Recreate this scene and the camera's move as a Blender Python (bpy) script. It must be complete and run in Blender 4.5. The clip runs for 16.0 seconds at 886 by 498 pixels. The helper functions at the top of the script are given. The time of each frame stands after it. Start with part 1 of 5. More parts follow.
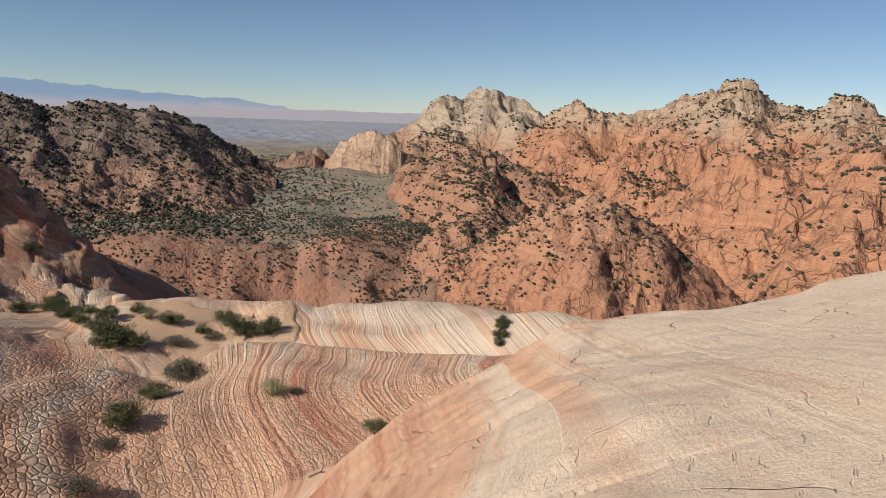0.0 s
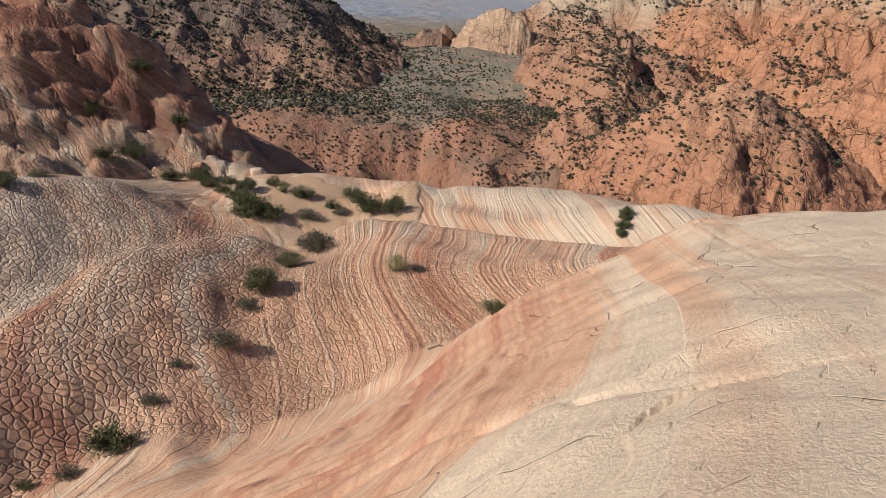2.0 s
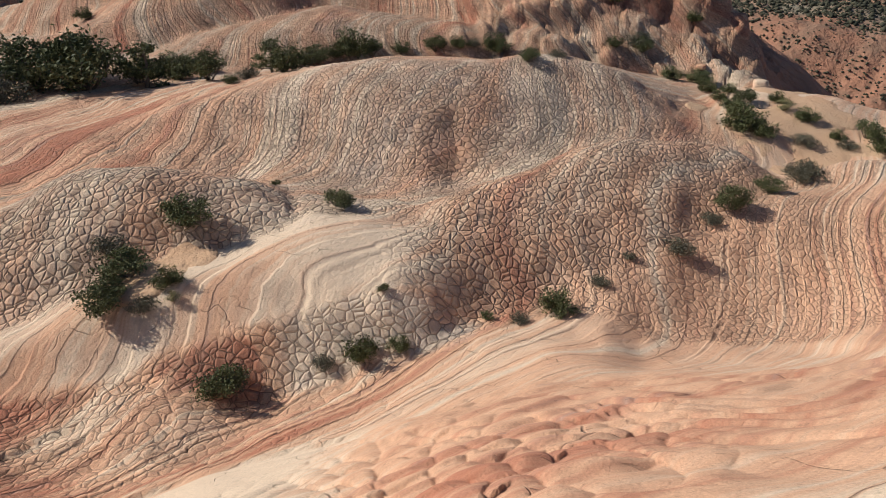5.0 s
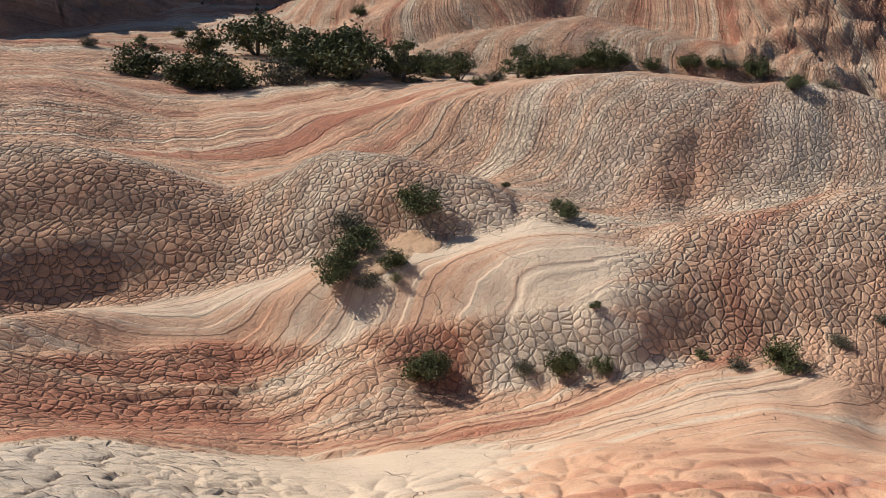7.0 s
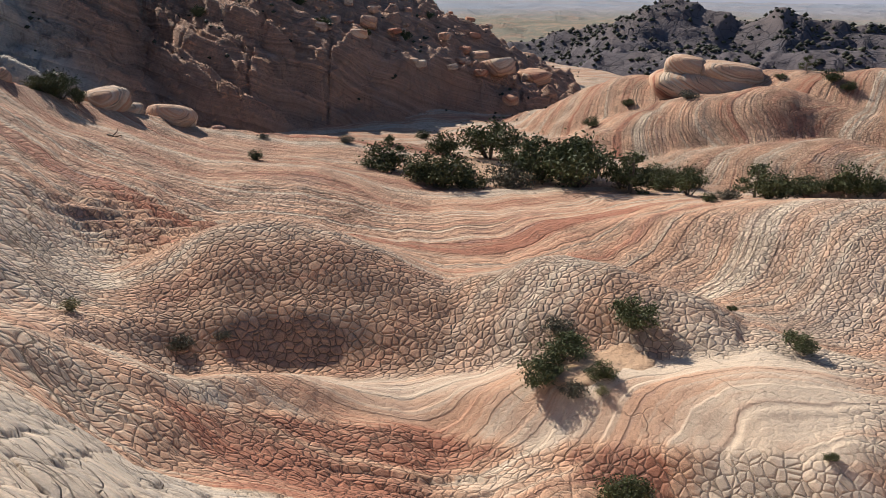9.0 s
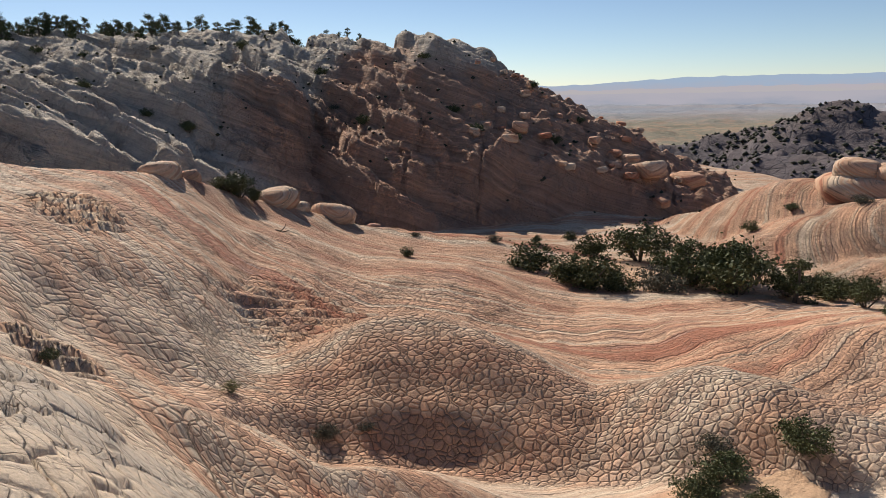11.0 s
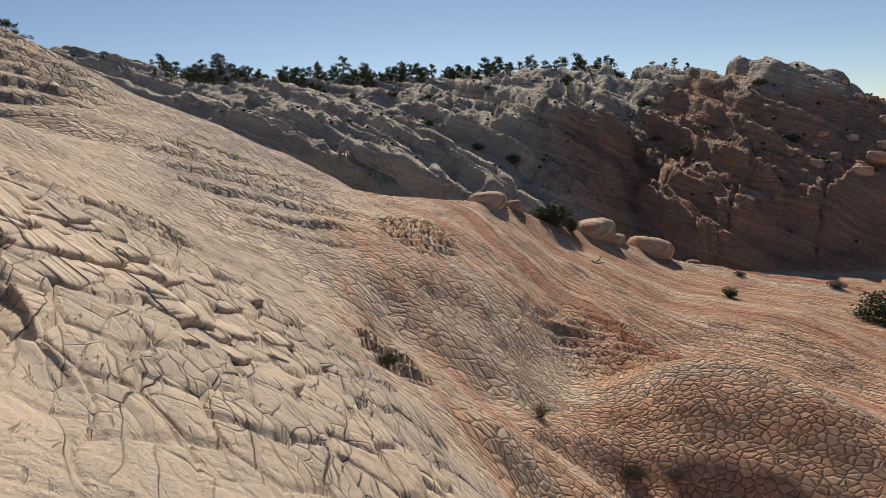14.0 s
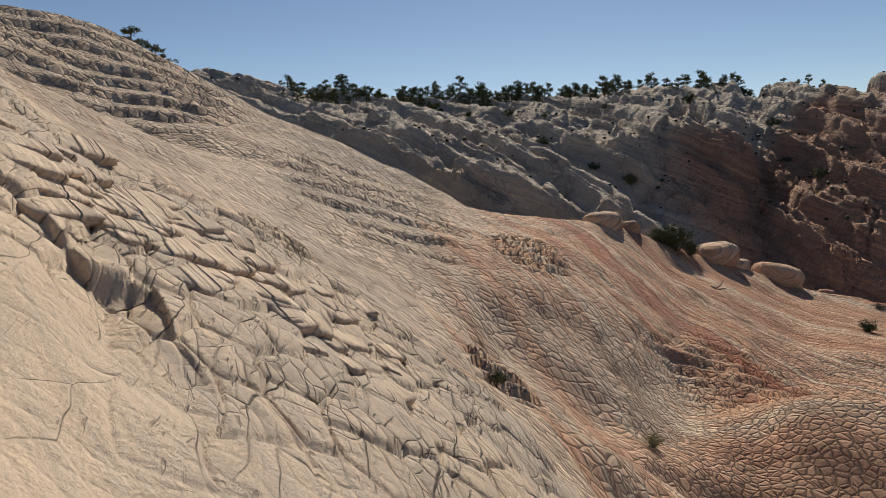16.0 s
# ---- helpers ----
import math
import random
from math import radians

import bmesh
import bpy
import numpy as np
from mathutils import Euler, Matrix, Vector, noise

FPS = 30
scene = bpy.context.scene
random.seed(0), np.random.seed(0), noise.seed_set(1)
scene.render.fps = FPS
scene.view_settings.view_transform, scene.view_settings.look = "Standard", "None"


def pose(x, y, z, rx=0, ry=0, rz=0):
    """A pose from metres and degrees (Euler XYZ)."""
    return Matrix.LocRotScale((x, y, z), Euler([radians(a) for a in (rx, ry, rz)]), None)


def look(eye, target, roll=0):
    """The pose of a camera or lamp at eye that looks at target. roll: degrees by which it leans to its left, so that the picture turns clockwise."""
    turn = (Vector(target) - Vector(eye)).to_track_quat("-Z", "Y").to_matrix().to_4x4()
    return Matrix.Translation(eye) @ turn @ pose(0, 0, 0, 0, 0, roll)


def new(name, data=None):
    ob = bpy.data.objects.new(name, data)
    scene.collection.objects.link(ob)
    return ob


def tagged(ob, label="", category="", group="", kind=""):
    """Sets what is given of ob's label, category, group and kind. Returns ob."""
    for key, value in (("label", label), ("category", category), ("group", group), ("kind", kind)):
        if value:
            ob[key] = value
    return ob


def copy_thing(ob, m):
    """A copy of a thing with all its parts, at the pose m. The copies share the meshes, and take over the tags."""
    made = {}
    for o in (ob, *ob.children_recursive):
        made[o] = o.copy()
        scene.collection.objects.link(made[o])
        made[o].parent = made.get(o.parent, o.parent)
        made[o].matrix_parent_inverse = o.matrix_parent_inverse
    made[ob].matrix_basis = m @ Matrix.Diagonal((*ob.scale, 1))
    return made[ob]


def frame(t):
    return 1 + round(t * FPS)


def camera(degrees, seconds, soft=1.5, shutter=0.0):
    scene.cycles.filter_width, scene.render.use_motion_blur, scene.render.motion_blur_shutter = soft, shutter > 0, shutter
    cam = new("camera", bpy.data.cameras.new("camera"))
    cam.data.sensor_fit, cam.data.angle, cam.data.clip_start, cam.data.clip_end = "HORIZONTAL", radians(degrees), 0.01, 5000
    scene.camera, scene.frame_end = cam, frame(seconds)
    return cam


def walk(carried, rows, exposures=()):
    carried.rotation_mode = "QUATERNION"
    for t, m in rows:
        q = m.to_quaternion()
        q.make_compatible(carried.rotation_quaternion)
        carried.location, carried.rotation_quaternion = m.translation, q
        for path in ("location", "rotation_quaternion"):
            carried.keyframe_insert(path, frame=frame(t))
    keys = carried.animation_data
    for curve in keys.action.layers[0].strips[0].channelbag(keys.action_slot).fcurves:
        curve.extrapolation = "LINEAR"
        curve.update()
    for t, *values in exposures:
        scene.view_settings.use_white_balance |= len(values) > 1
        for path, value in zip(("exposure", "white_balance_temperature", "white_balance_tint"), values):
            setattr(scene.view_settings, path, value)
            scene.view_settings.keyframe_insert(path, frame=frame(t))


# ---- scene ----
import itertools

cam = camera(64.05, 16.0, soft=0.55)
# a hand-held pan: seconds, place, turn
ROWS = [
    (0.0, 0.002, 0.300, 1.600, 79.494, -2.002, -0.046),
    (0.5, -0.004, 0.300, 1.600, 76.602, -2.066, 1.284),
    (1.0, -0.013, 0.300, 1.600, 74.741, -1.815, 2.962),
    (1.5, -0.025, 0.299, 1.600, 72.188, -1.950, 5.428),
    (2.0, -0.048, 0.296, 1.600, 69.823, -2.115, 10.078),
    (2.5, -0.071, 0.291, 1.600, 67.777, -2.482, 14.703),
    (3.0, -0.096, 0.284, 1.600, 65.943, -2.912, 19.940),
    (3.5, -0.132, 0.269, 1.600, 64.076, -2.635, 27.462),
    (4.0, -0.167, 0.249, 1.600, 62.612, -2.111, 34.856),
    (4.5, -0.199, 0.225, 1.600, 61.561, -1.697, 42.456),
    (7.0, -0.278, 0.112, 1.600, 61.158, -1.183, 68.649),
    (7.5, -0.287, 0.088, 1.600, 61.795, -0.985, 73.418),
    (8.0, -0.294, 0.060, 1.600, 62.727, -0.380, 78.718),
    (8.5, -0.298, 0.037, 1.600, 64.902, -0.133, 82.915),
    (9.0, -0.299, 0.018, 1.600, 69.288, -0.203, 86.714),
    (11.5, -0.293, -0.063, 1.600, 78.555, 1.163, 101.973),
    (12.0, -0.288, -0.085, 1.600, 79.629, 1.317, 106.265),
    (12.5, -0.282, -0.103, 1.600, 79.999, 1.440, 109.897),
    (13.0, -0.274, -0.123, 1.600, 80.105, 1.622, 113.885),
    (13.5, -0.262, -0.146, 1.600, 80.237, 2.025, 118.848),
    (14.0, -0.249, -0.167, 1.600, 80.721, 2.439, 123.469),
    (14.5, -0.237, -0.184, 1.600, 81.424, 2.613, 127.473),
    (15.0, -0.230, -0.193, 1.600, 82.134, 2.537, 129.576),
    (15.5, -0.224, -0.200, 1.600, 82.463, 2.389, 131.386),
    (16.0, -0.220, -0.204, 1.600, 82.521, 1.978, 132.562),
]
walk(cam, [(t, pose(x, y, z, rx, ry, rz)) for t, x, y, z, rx, ry, rz in ROWS], [(0.0, 0.02, 6450, 11), (3.0, 0.0, 6450, 11), (4.0, 0.05, 6350, 10), (7.0, 0.12, 6350, 10), (8.3, 0.08, 6300, 10), (9.0, 0.32, 6300, 10), (11.5, 0.18, 6700, 11), (12.5, 0.16, 6800, 11), (14.0, 0.0, 6900, 11), (14.5, -0.1, 6900, 11), (16.0, -0.13, 6850, 10)])

# ---- world, sun, exposure ----
SUN_AZ, SUN_EL = 124.0, 34.0          # degrees left of the first view, degrees up
sun_dir = Vector((-math.sin(radians(SUN_AZ)) * math.cos(radians(SUN_EL)), math.cos(radians(SUN_AZ)) * math.cos(radians(SUN_EL)), math.sin(radians(SUN_EL))))
world = bpy.data.worlds.new("sky")
scene.world = world
world.use_nodes = True
wt = world.node_tree
sky = wt.nodes.new("ShaderNodeTexSky")
sky.sky_type = "NISHITA"
sky.sun_disc = False
sky.sun_elevation = radians(SUN_EL)
sky.sun_rotation = math.atan2(sun_dir.x, sun_dir.y)
sky.altitude = 1400
sky.air_density, sky.dust_density, sky.ozone_density = 0.8, 0.2, 2.2
wt.links.new(sky.outputs["Color"], wt.nodes["Background"].inputs["Color"])
wt.nodes["Background"].inputs["Strength"].default_value = 0.078
sun = new("sun", bpy.data.lights.new("sun", "SUN"))
sun.data.energy, sun.data.angle, sun.data.color = 4.95, radians(0.6), (1.0, 0.93, 0.82)
sun.matrix_world = look(sun_dir * 50, (0, 0, 0))


# ---- numbers: noise on arrays ----
def _hash(ix, iy, seed):
    h = (ix.astype(np.int64) * 374761393 + iy.astype(np.int64) * 668265263 + seed * 362437) & 0xFFFFFFFF
    h = ((h ^ (h >> 13)) * 1274126177) & 0xFFFFFFFF
    return ((h ^ (h >> 16)) & 0xFFFFFF) / float(0xFFFFFF)


def vnoise(x, y, seed=0):
    """Smooth value noise, -1 to 1."""
    ix, iy = np.floor(x), np.floor(y)
    fx, fy = x - ix, y - iy
    fx, fy = fx * fx * fx * (fx * (fx * 6 - 15) + 10), fy * fy * fy * (fy * (fy * 6 - 15) + 10)
    a, b = _hash(ix, iy, seed), _hash(ix + 1, iy, seed)
    c, d = _hash(ix, iy + 1, seed), _hash(ix + 1, iy + 1, seed)
    return 2 * (a + (b - a) * fx + (c - a) * fy + (a - b - c + d) * fx * fy) - 1


def fbm(x, y, octaves=4, seed=0, gain=0.5):
    out, amp = 0, 1
    for o in range(octaves):
        out = out + amp * vnoise(x + 13.7 * o, y - 7.1 * o, seed + o)
        x, y, amp = (0.8 * x - 0.6 * y) * 2, (0.6 * x + 0.8 * y) * 2, amp * gain
    return out


def cells(x, y, seed=0):
    """Worley cells: distance to the cell's border (0 at the crack), and a random number for each cell."""
    ix, iy = np.floor(x), np.floor(y)
    f1 = np.full(x.shape, 9.0)
    f2 = np.full(x.shape, 9.0)
    tag = np.zeros(x.shape)
    for dx in (-1, 0, 1):
        for dy in (-1, 0, 1):
            jx, jy = ix + dx, iy + dy
            px = jx + 0.1 + 0.8 * _hash(jx, jy, seed)
            py = jy + 0.1 + 0.8 * _hash(jx, jy, seed + 71)
            d = np.hypot(px - x, py - y)
            near = d < f1
            f2 = np.where(near, f1, np.minimum(f2, d))
            tag = np.where(near, _hash(jx, jy, seed + 5), tag)
            f1 = np.where(near, d, f1)
    return f2 - f1, tag


def sstep(a, b, v):
    u = np.clip((v - a) / (b - a), 0, 1)
    return u * u * (3 - 2 * u)


def smax(a, b, e):
    h = np.clip(0.5 + 0.5 * (a - b) / e, 0, 1)
    return b + (a - b) * h + e * h * (1 - h)


def at(az, el, far):
    """A place by its bearing (degrees left of the first view), its elevation seen from the eye and its distance on the plan."""
    return (-far * math.sin(radians(az)), far * math.cos(radians(az)), 1.6 + far * math.tan(radians(el)))


def ridge(x, y, crest, near, far, r):
    """A rounded ridge along a crest line. near, far: the fall of its flanks towards and away from the viewpoint."""
    best = np.full(x.shape, -1e9)
    for (ax, ay, az_), (bx, by, bz) in zip(crest, crest[1:]):
        ex, ey = bx - ax, by - ay
        t = np.clip(((x - ax) * ex + (y - ay) * ey) / (ex * ex + ey * ey), 0, 1)
        qx, qy = ax + t * ex, ay + t * ey
        d = np.hypot(x - qx, y - qy)
        side = (x - qx) * qx + (y - qy) * qy
        w = np.clip(0.5 + 0.5 * side / (np.hypot(qx, qy) * (d + 1e-3)), 0, 1)
        k = near + (far - near) * w
        best = np.maximum(best, az_ + t * (bz - az_) - k * (np.sqrt(d * d + r * r) - r))
    return best


# ---- the lie of the land ----
FLOOR = -9.5
# ridges beyond the bowl: crest, fall towards the eye, fall beyond, roundness, redness, greyness, cell relief, ledges
FORMS = [
    # hump behind the trees, and its upper crest
    ([at(88.2, -12.4, 68), at(85, -11.1, 66), at(79, -9.4, 64), at(73.6, -7.4, 61), at(70.8, -6.5, 60), at(64, -6.1, 60), at(55, -5.3, 58), at(46, -3.4, 58), at(42, -2.0, 58)], 0.8, 0.5, 2.5, 0.78, 0.10, 0.7, 0.5),
    # red outcrop at the end of the hump
    ([at(45, -2.8, 57), at(38, -0.5, 57), at(35, -2.2, 56), at(33, -4.4, 55), at(31.9, -5.8, 54), at(29.2, -8.4, 53), at(27.7, -10.4, 52)], 1.5, 1.4, 3.0, 0.92, 0.08, 0.9, 0.4),
    ([at(80, -13.4, 50), at(76.8, -11.6, 52), at(69.3, -9.1, 53), at(65.8, -7.7, 54), at(62, -7.1, 54), at(57.8, -8.0, 54), at(52, -8.6, 53), at(44, -9.2, 52), at(40, -9.6, 51)], 0.95, 0.5, 4.0, 0.76, 0.12, 0.85, 0.5),
    ([at(72, -13.3, 46), at(66.7, -11.8, 47), at(61.5, -11.1, 47.5), at(57, -10.5, 48), at(50, -11.2, 48), at(42, -11.2, 47)], 0.9, 0.5, 3.0, 0.70, 0.16, 0.9, 0.42),
    ([at(40, -10.5, 48), at(34, -10.0, 49), at(30, -10.9, 49), at(28, -12.0, 48), at(25.5, -13.6, 46)], 1.5, 1.4, 1.6, 0.62, 0.18, 0.8, 0.3),
    # rim of low domes before the canyon
    ([at(24, -15.1, 36.5), at(20, -14.7, 37), at(16, -15.0, 38), at(12.6, -15.2, 37.5)], 0.45, 0.8, 3.0, 0.62, 0.08, 0.25, 0.16),
    ([at(13, -15.6, 36.5), at(11, -15.1, 36.5), at(8.5, -15.9, 36)], 0.6, 0.8, 2.0, 0.6, 0.12, 0.3, 0.16),
    ([at(7.5, -15.6, 36.5), at(5.5, -15.1, 37), at(2.5, -14.7, 37), at(-1.5, -14.75, 37), at(-3.9, -15.0, 36.5)], 0.6, 1.4, 4.0, 0.48, 0.28, 0.3, 0.14),
    ([at(-6.2, -15.5, 34), at(-9, -15.0, 33.5), at(-13, -15.4, 33), at(-18, -16.5, 32)], 0.4, 0.8, 4.0, 0.42, 0.1, 0.1, 0.2),
    # pale ledges climbing out of the view
    ([at(175, 12.5, 40), at(163.2, 10.6, 40), at(161, 10.3, 40), at(156.3, 7.7, 41), at(150, 4.6, 42), at(145, 1.9, 43)], 0.55, 0.5, 2.0, 0.30, 0.34, 1.0, 0.35),
    ([at(175, 9.5, 33), at(163.7, 7.6, 33), at(159.5, 5.6, 34), at(154, 4.5, 34.5), at(148.8, 3.2, 35)], 1.0, 0.7, 1.2, 0.30, 0.30, 1.0, 0.4),
]

# Lines of the land, from the near slope's brow outwards: bearing, elevation, distance.
BROW = [(-45, -5, 14), (-33, -8.9, 14), (-28.6, -10.6, 14), (-27, -11.8, 14), (-22.5, -13.1, 14), (-17.3, -14.0, 14), (-13.4, -15.1, 14), (-10.7, -15.5, 14), (-6.2, -18.9, 14), (-1.6, -21.3, 13.5), (3.1, -23.7, 13), (7.5, -26.9, 12.8), (12, -30.6, 12.5),
        (17, -33.2, 12.0), (22.5, -35.4, 11.5), (29, -37.6, 11), (38.7, -39.2, 10.6), (46, -40.9, 10.2), (58, -43.4, 10), (69, -44.1, 10), (82, -43.9, 10), (89, -42.6, 10), (98, -39.7, 10), (108, -36.9, 10.3),
        (113.7, -33.4, 10.8), (118, -28.8, 11.3), (121, -26.2, 11.5), (124.1, -23.6, 11.4), (126, -20.9, 11.2), (129, -18.3, 11), (132.6, -15.9, 11), (137, -12.6, 11), (139.5, -11.2, 11), (143, -8.3, 11), (147.7, -4.6, 11), (150, -3.2, 11), (154, -1.1, 11), (157.3, 1.5, 11), (160, 4.0, 11), (163.7, 7.4, 11), (172, 13, 11)]
# where the near slope meets the far side of the gully
FOOT = [(-45, -14, 26), (-20, -17, 25), (-10, -18.6, 23), (-2, -22.6, 21), (3, -24.6, 20.5), (7, -26.8, 19.5), (12.3, -28.3, 18.7), (15, -30.1, 17.5), (20, -31.8, 16.5), (26, -33.4, 15.5), (30, -34, 15),
    (33, -33, 15.4), (36, -33.6, 15.2), (40, -34.3, 14.9), (44, -35.1, 14.4), (50.4, -37, 13.5), (55.4, -38.4, 13), (61, -39.5, 12.6), (68, -40.4, 12.3), (78.5, -41.2, 12), (85, -40.9, 11.8), (97, -38.9, 11.6),
    (107.5, -36, 11.5), (112, -34.2, 11.5), (116, -31, 11.9), (119, -27.6, 12), (124, -23, 11.9), (129, -18.5, 11.6)]
# crease under the brown finger; from 44 degrees on the lip of the red ledge
LIP = [(-45, -14.5, 26.5), (-10, -18.5, 24.5), (0, -20.2, 24.5), (8, -21.6, 24), (14, -21.8, 24), (18, -20.9, 25.2), (21.3, -21.3, 25), (23.5, -23, 23), (26, -24.7, 21.5), (29, -27, 19.4), (33, -29, 18),
    (36, -30.8, 16.9), (38.8, -32.8, 15.9), (41, -33.6, 15.4), (44, -34.1, 15), (47, -34, 14.7), (49.3, -33.7, 14.5), (53.6, -32.9, 14.5), (58.3, -33.1, 14.4), (62, -33.6, 14.4), (67, -34.3, 14.2),
    (72.5, -35.1, 14.1), (78, -35.3, 14.1), (86, -35, 14.2), (95.6, -33.5, 14.3), (105.8, -30.8, 14.2), (112, -29.7, 13.3), (116, -28, 13.4), (120, -25, 13.3), (124, -22, 12.9), (129, -18.7, 12.3)]
    
    
    
# back of the shelf, where it drops behind the pink slope
SHELF = [(-45, -14.8, 26.8), (-10, -18.3, 25.8), (0, -19.2, 26.5), (8, -19.3, 26.8), (14, -19, 26.8), (21, -20.9, 26.2), (25, -21.4, 24.6), (29, -22, 22.6), (33, -23.6, 21), (36, -25.2, 19.6), (40, -27, 18.2),
    (45, -27.6, 17.6), (50, -28.2, 17), (54, -28, 17), (60, -28.3, 16.7), (70, -29.6, 16.2), (80, -30.8, 15.8), (90, -31.2, 15.8), (99.3, -29.6, 15.9), (102.3, -29.2, 15.6), (108.4, -28.4, 15), (111.1, -27, 15),
    (113.8, -25.7, 15.2), (117.4, -23.7, 15.2), (120.3, -22, 15), (123.1, -20.7, 14.6), (127.5, -18.9, 13.8), (132, -16.6, 13.2)]
# crest of the striped slope and of the finger; from 52 degrees on the foot of the domes
CREST = [(-45, -15, 27), (-15, -18, 26), (-5, -18.6, 27), (0, -18.6, 28), (4, -18.5, 28.5), (8.5, -18.2, 29), (12.5, -17.6, 29.5), (15.5, -17.7, 29), (18, -18.4, 28), (20, -19.6, 27.5), (21.5, -20.4, 27),
    (23.2, -19.8, 27), (25.7, -19.1, 26.8), (29.5, -18.9, 26), (33.5, -18.95, 25), (36.5, -20, 23.8), (41, -22.2, 21.6), (46, -24, 20.2), (50.5, -26.3, 18.9), (55.5, -26.4, 18.6), (60, -26.6, 18.3),
    (67.5, -27.5, 17.9), (75.5, -28.3, 17.5), (82.7, -29.4, 17), (91, -29.8, 16.8), (101, -29.6, 16.8), (105, -28.9, 16.8), (109, -28.7, 16.8), (113, -26.6, 17.2), (118, -24.3, 17), (122, -22.3, 16.6),
    (129, -19.4, 14.8), (132, -16.8, 14.2), (140, -11.6, 13.5), (150, -4.2, 13.5), (165, 7.5, 13.5)]
# crests of the small dome and the great dome of polygons
DOME = [(62, -24.6, 20.2), (65, -23.1, 20.4), (68.7, -22.1, 20.7), (72.3, -21, 21), (76.2, -20.6, 21.2), (79.2, -21.1, 21.2), (82, -22.2, 21), (86.3, -22.7, 21), (89.5, -21.3, 21.3), (92, -19.8, 21.8),
    (95.3, -18.4, 22.2), (98.8, -17.6, 22.6), (102, -17.3, 22.8), (105.5, -17.8, 22.6), (109, -19.3, 22.2), (112.5, -20.5, 21.4), (115.5, -21.8, 20), (120, -21.6, 18.8), (129, -17.6, 16.8), (132, -15.9, 16.2),
    (140, -10.7, 15.6), (150, -3.4, 15.5), (165, 7.5, 15.5)]
# hollow behind the finger and the domes
HOLLOW = [(-45, -16, 30), (-10, -19.5, 29), (0, -19.2, 30.5), (10, -18.8, 31.5), (17, -19.2, 30.5), (21, -20.6, 29), (25.7, -19.9, 28.5), (29.5, -19.7, 27.5), (33.5, -19.9, 26.3), (36.5, -20.9, 25), (41, -22.9, 22.8),
    (46, -24.5, 21.2), (51, -25.6, 20.4), (56, -24.5, 21.5), (60, -23.5, 22.5), (64, -23.2, 22.7), (70, -22.1, 23.5), (76.2, -21.2, 23.8), (82, -22.1, 23), (86.3, -22.4, 22.5), (90, -20.8, 24), (95.3, -19, 26.3),
    (100, -18.1, 25.7), (105.5, -18.2, 24.8), (109, -19, 23.6), (115, -19.9, 22), (120, -19.3, 20.5), (129, -16.1, 18.8), (132, -13.6, 18.5), (140, -9, 18), (150, -2.3, 18), (165, 7.6, 18)]
# crest of the swirled dome; further on the middle of the long pink slope
SWIRL = [(-45, -16, 33), (-5, -17.2, 32), (5, -17.3, 33), (12, -17.2, 33.5), (20, -17, 34), (25, -17.8, 32), (29, -17.7, 31), (32.1, -15.5, 32.5), (34.5, -14.1, 33.5), (38.5, -13.3, 33.5), (42, -13.5, 32.5),
    (46, -14, 31.5), (50, -14.1, 31), (54.5, -14.2, 31), (59, -15, 30.5), (63.5, -16, 30), (67.5, -16.6, 29.5), (72, -17.6, 29), (76, -17.9, 29.5), (82, -18, 30), (88, -17, 31), (98, -15.2, 31),
    (105, -14.6, 31), (115, -13.2, 28), (125, -10.2, 24.8), (132, -8.2, 23.5), (140, -4.8, 23), (150, 0, 22.5), (165, 7.5, 23)]
# far edge of the bowl: the foot of the hump and of the cliff
EDGE = [(-45, -15, 34), (-10, -16.5, 34), (0, -15.7, 36), (10, -15.8, 37), (20, -15.4, 38.5), (26, -14.8, 40), (34, -14, 42), (40, -13.8, 43), (50, -14.4, 42), (60, -14.6, 42), (66, -14.7, 43), (72, -14.7, 44),
    (78, -14, 46), (84, -13.2, 47), (88, -12.5, 47), (96, -11.4, 46), (101, -11, 45), (105.7, -10.2, 44), (110, -8.9, 42), (115, -7.3, 40), (118.2, -6, 37.9), (123, -5.2, 36), (127, -4.8, 35), (131.5, -3.8, 34),
    (136.3, -1.6, 33), (142.6, 0.7, 32), (150, 1, 31), (155, 1.2, 31), (160, 4, 32), (170, 9, 32)]
AZ = np.arange(-45, 172.01, 0.1)


def smooth(v, n=13):
    return np.convolve(np.pad(v, n // 2, mode="edge"), np.ones(n) / n, "valid")


def line_table(rows):
    """Slope of sight and distance of a line on each bearing; nan where the line does not run."""
    a, e, f = (np.array(c, float) for c in zip(*rows))
    slope, far = (smooth(np.interp(AZ, a, v)) for v in (np.tan(np.radians(e)), f))
    off = (AZ < a[0] - 0.05) | ((AZ > a[-1] + 0.05) & (a[-1] < 150))
    return np.where(off, np.nan, slope), np.where(off, np.nan, far)


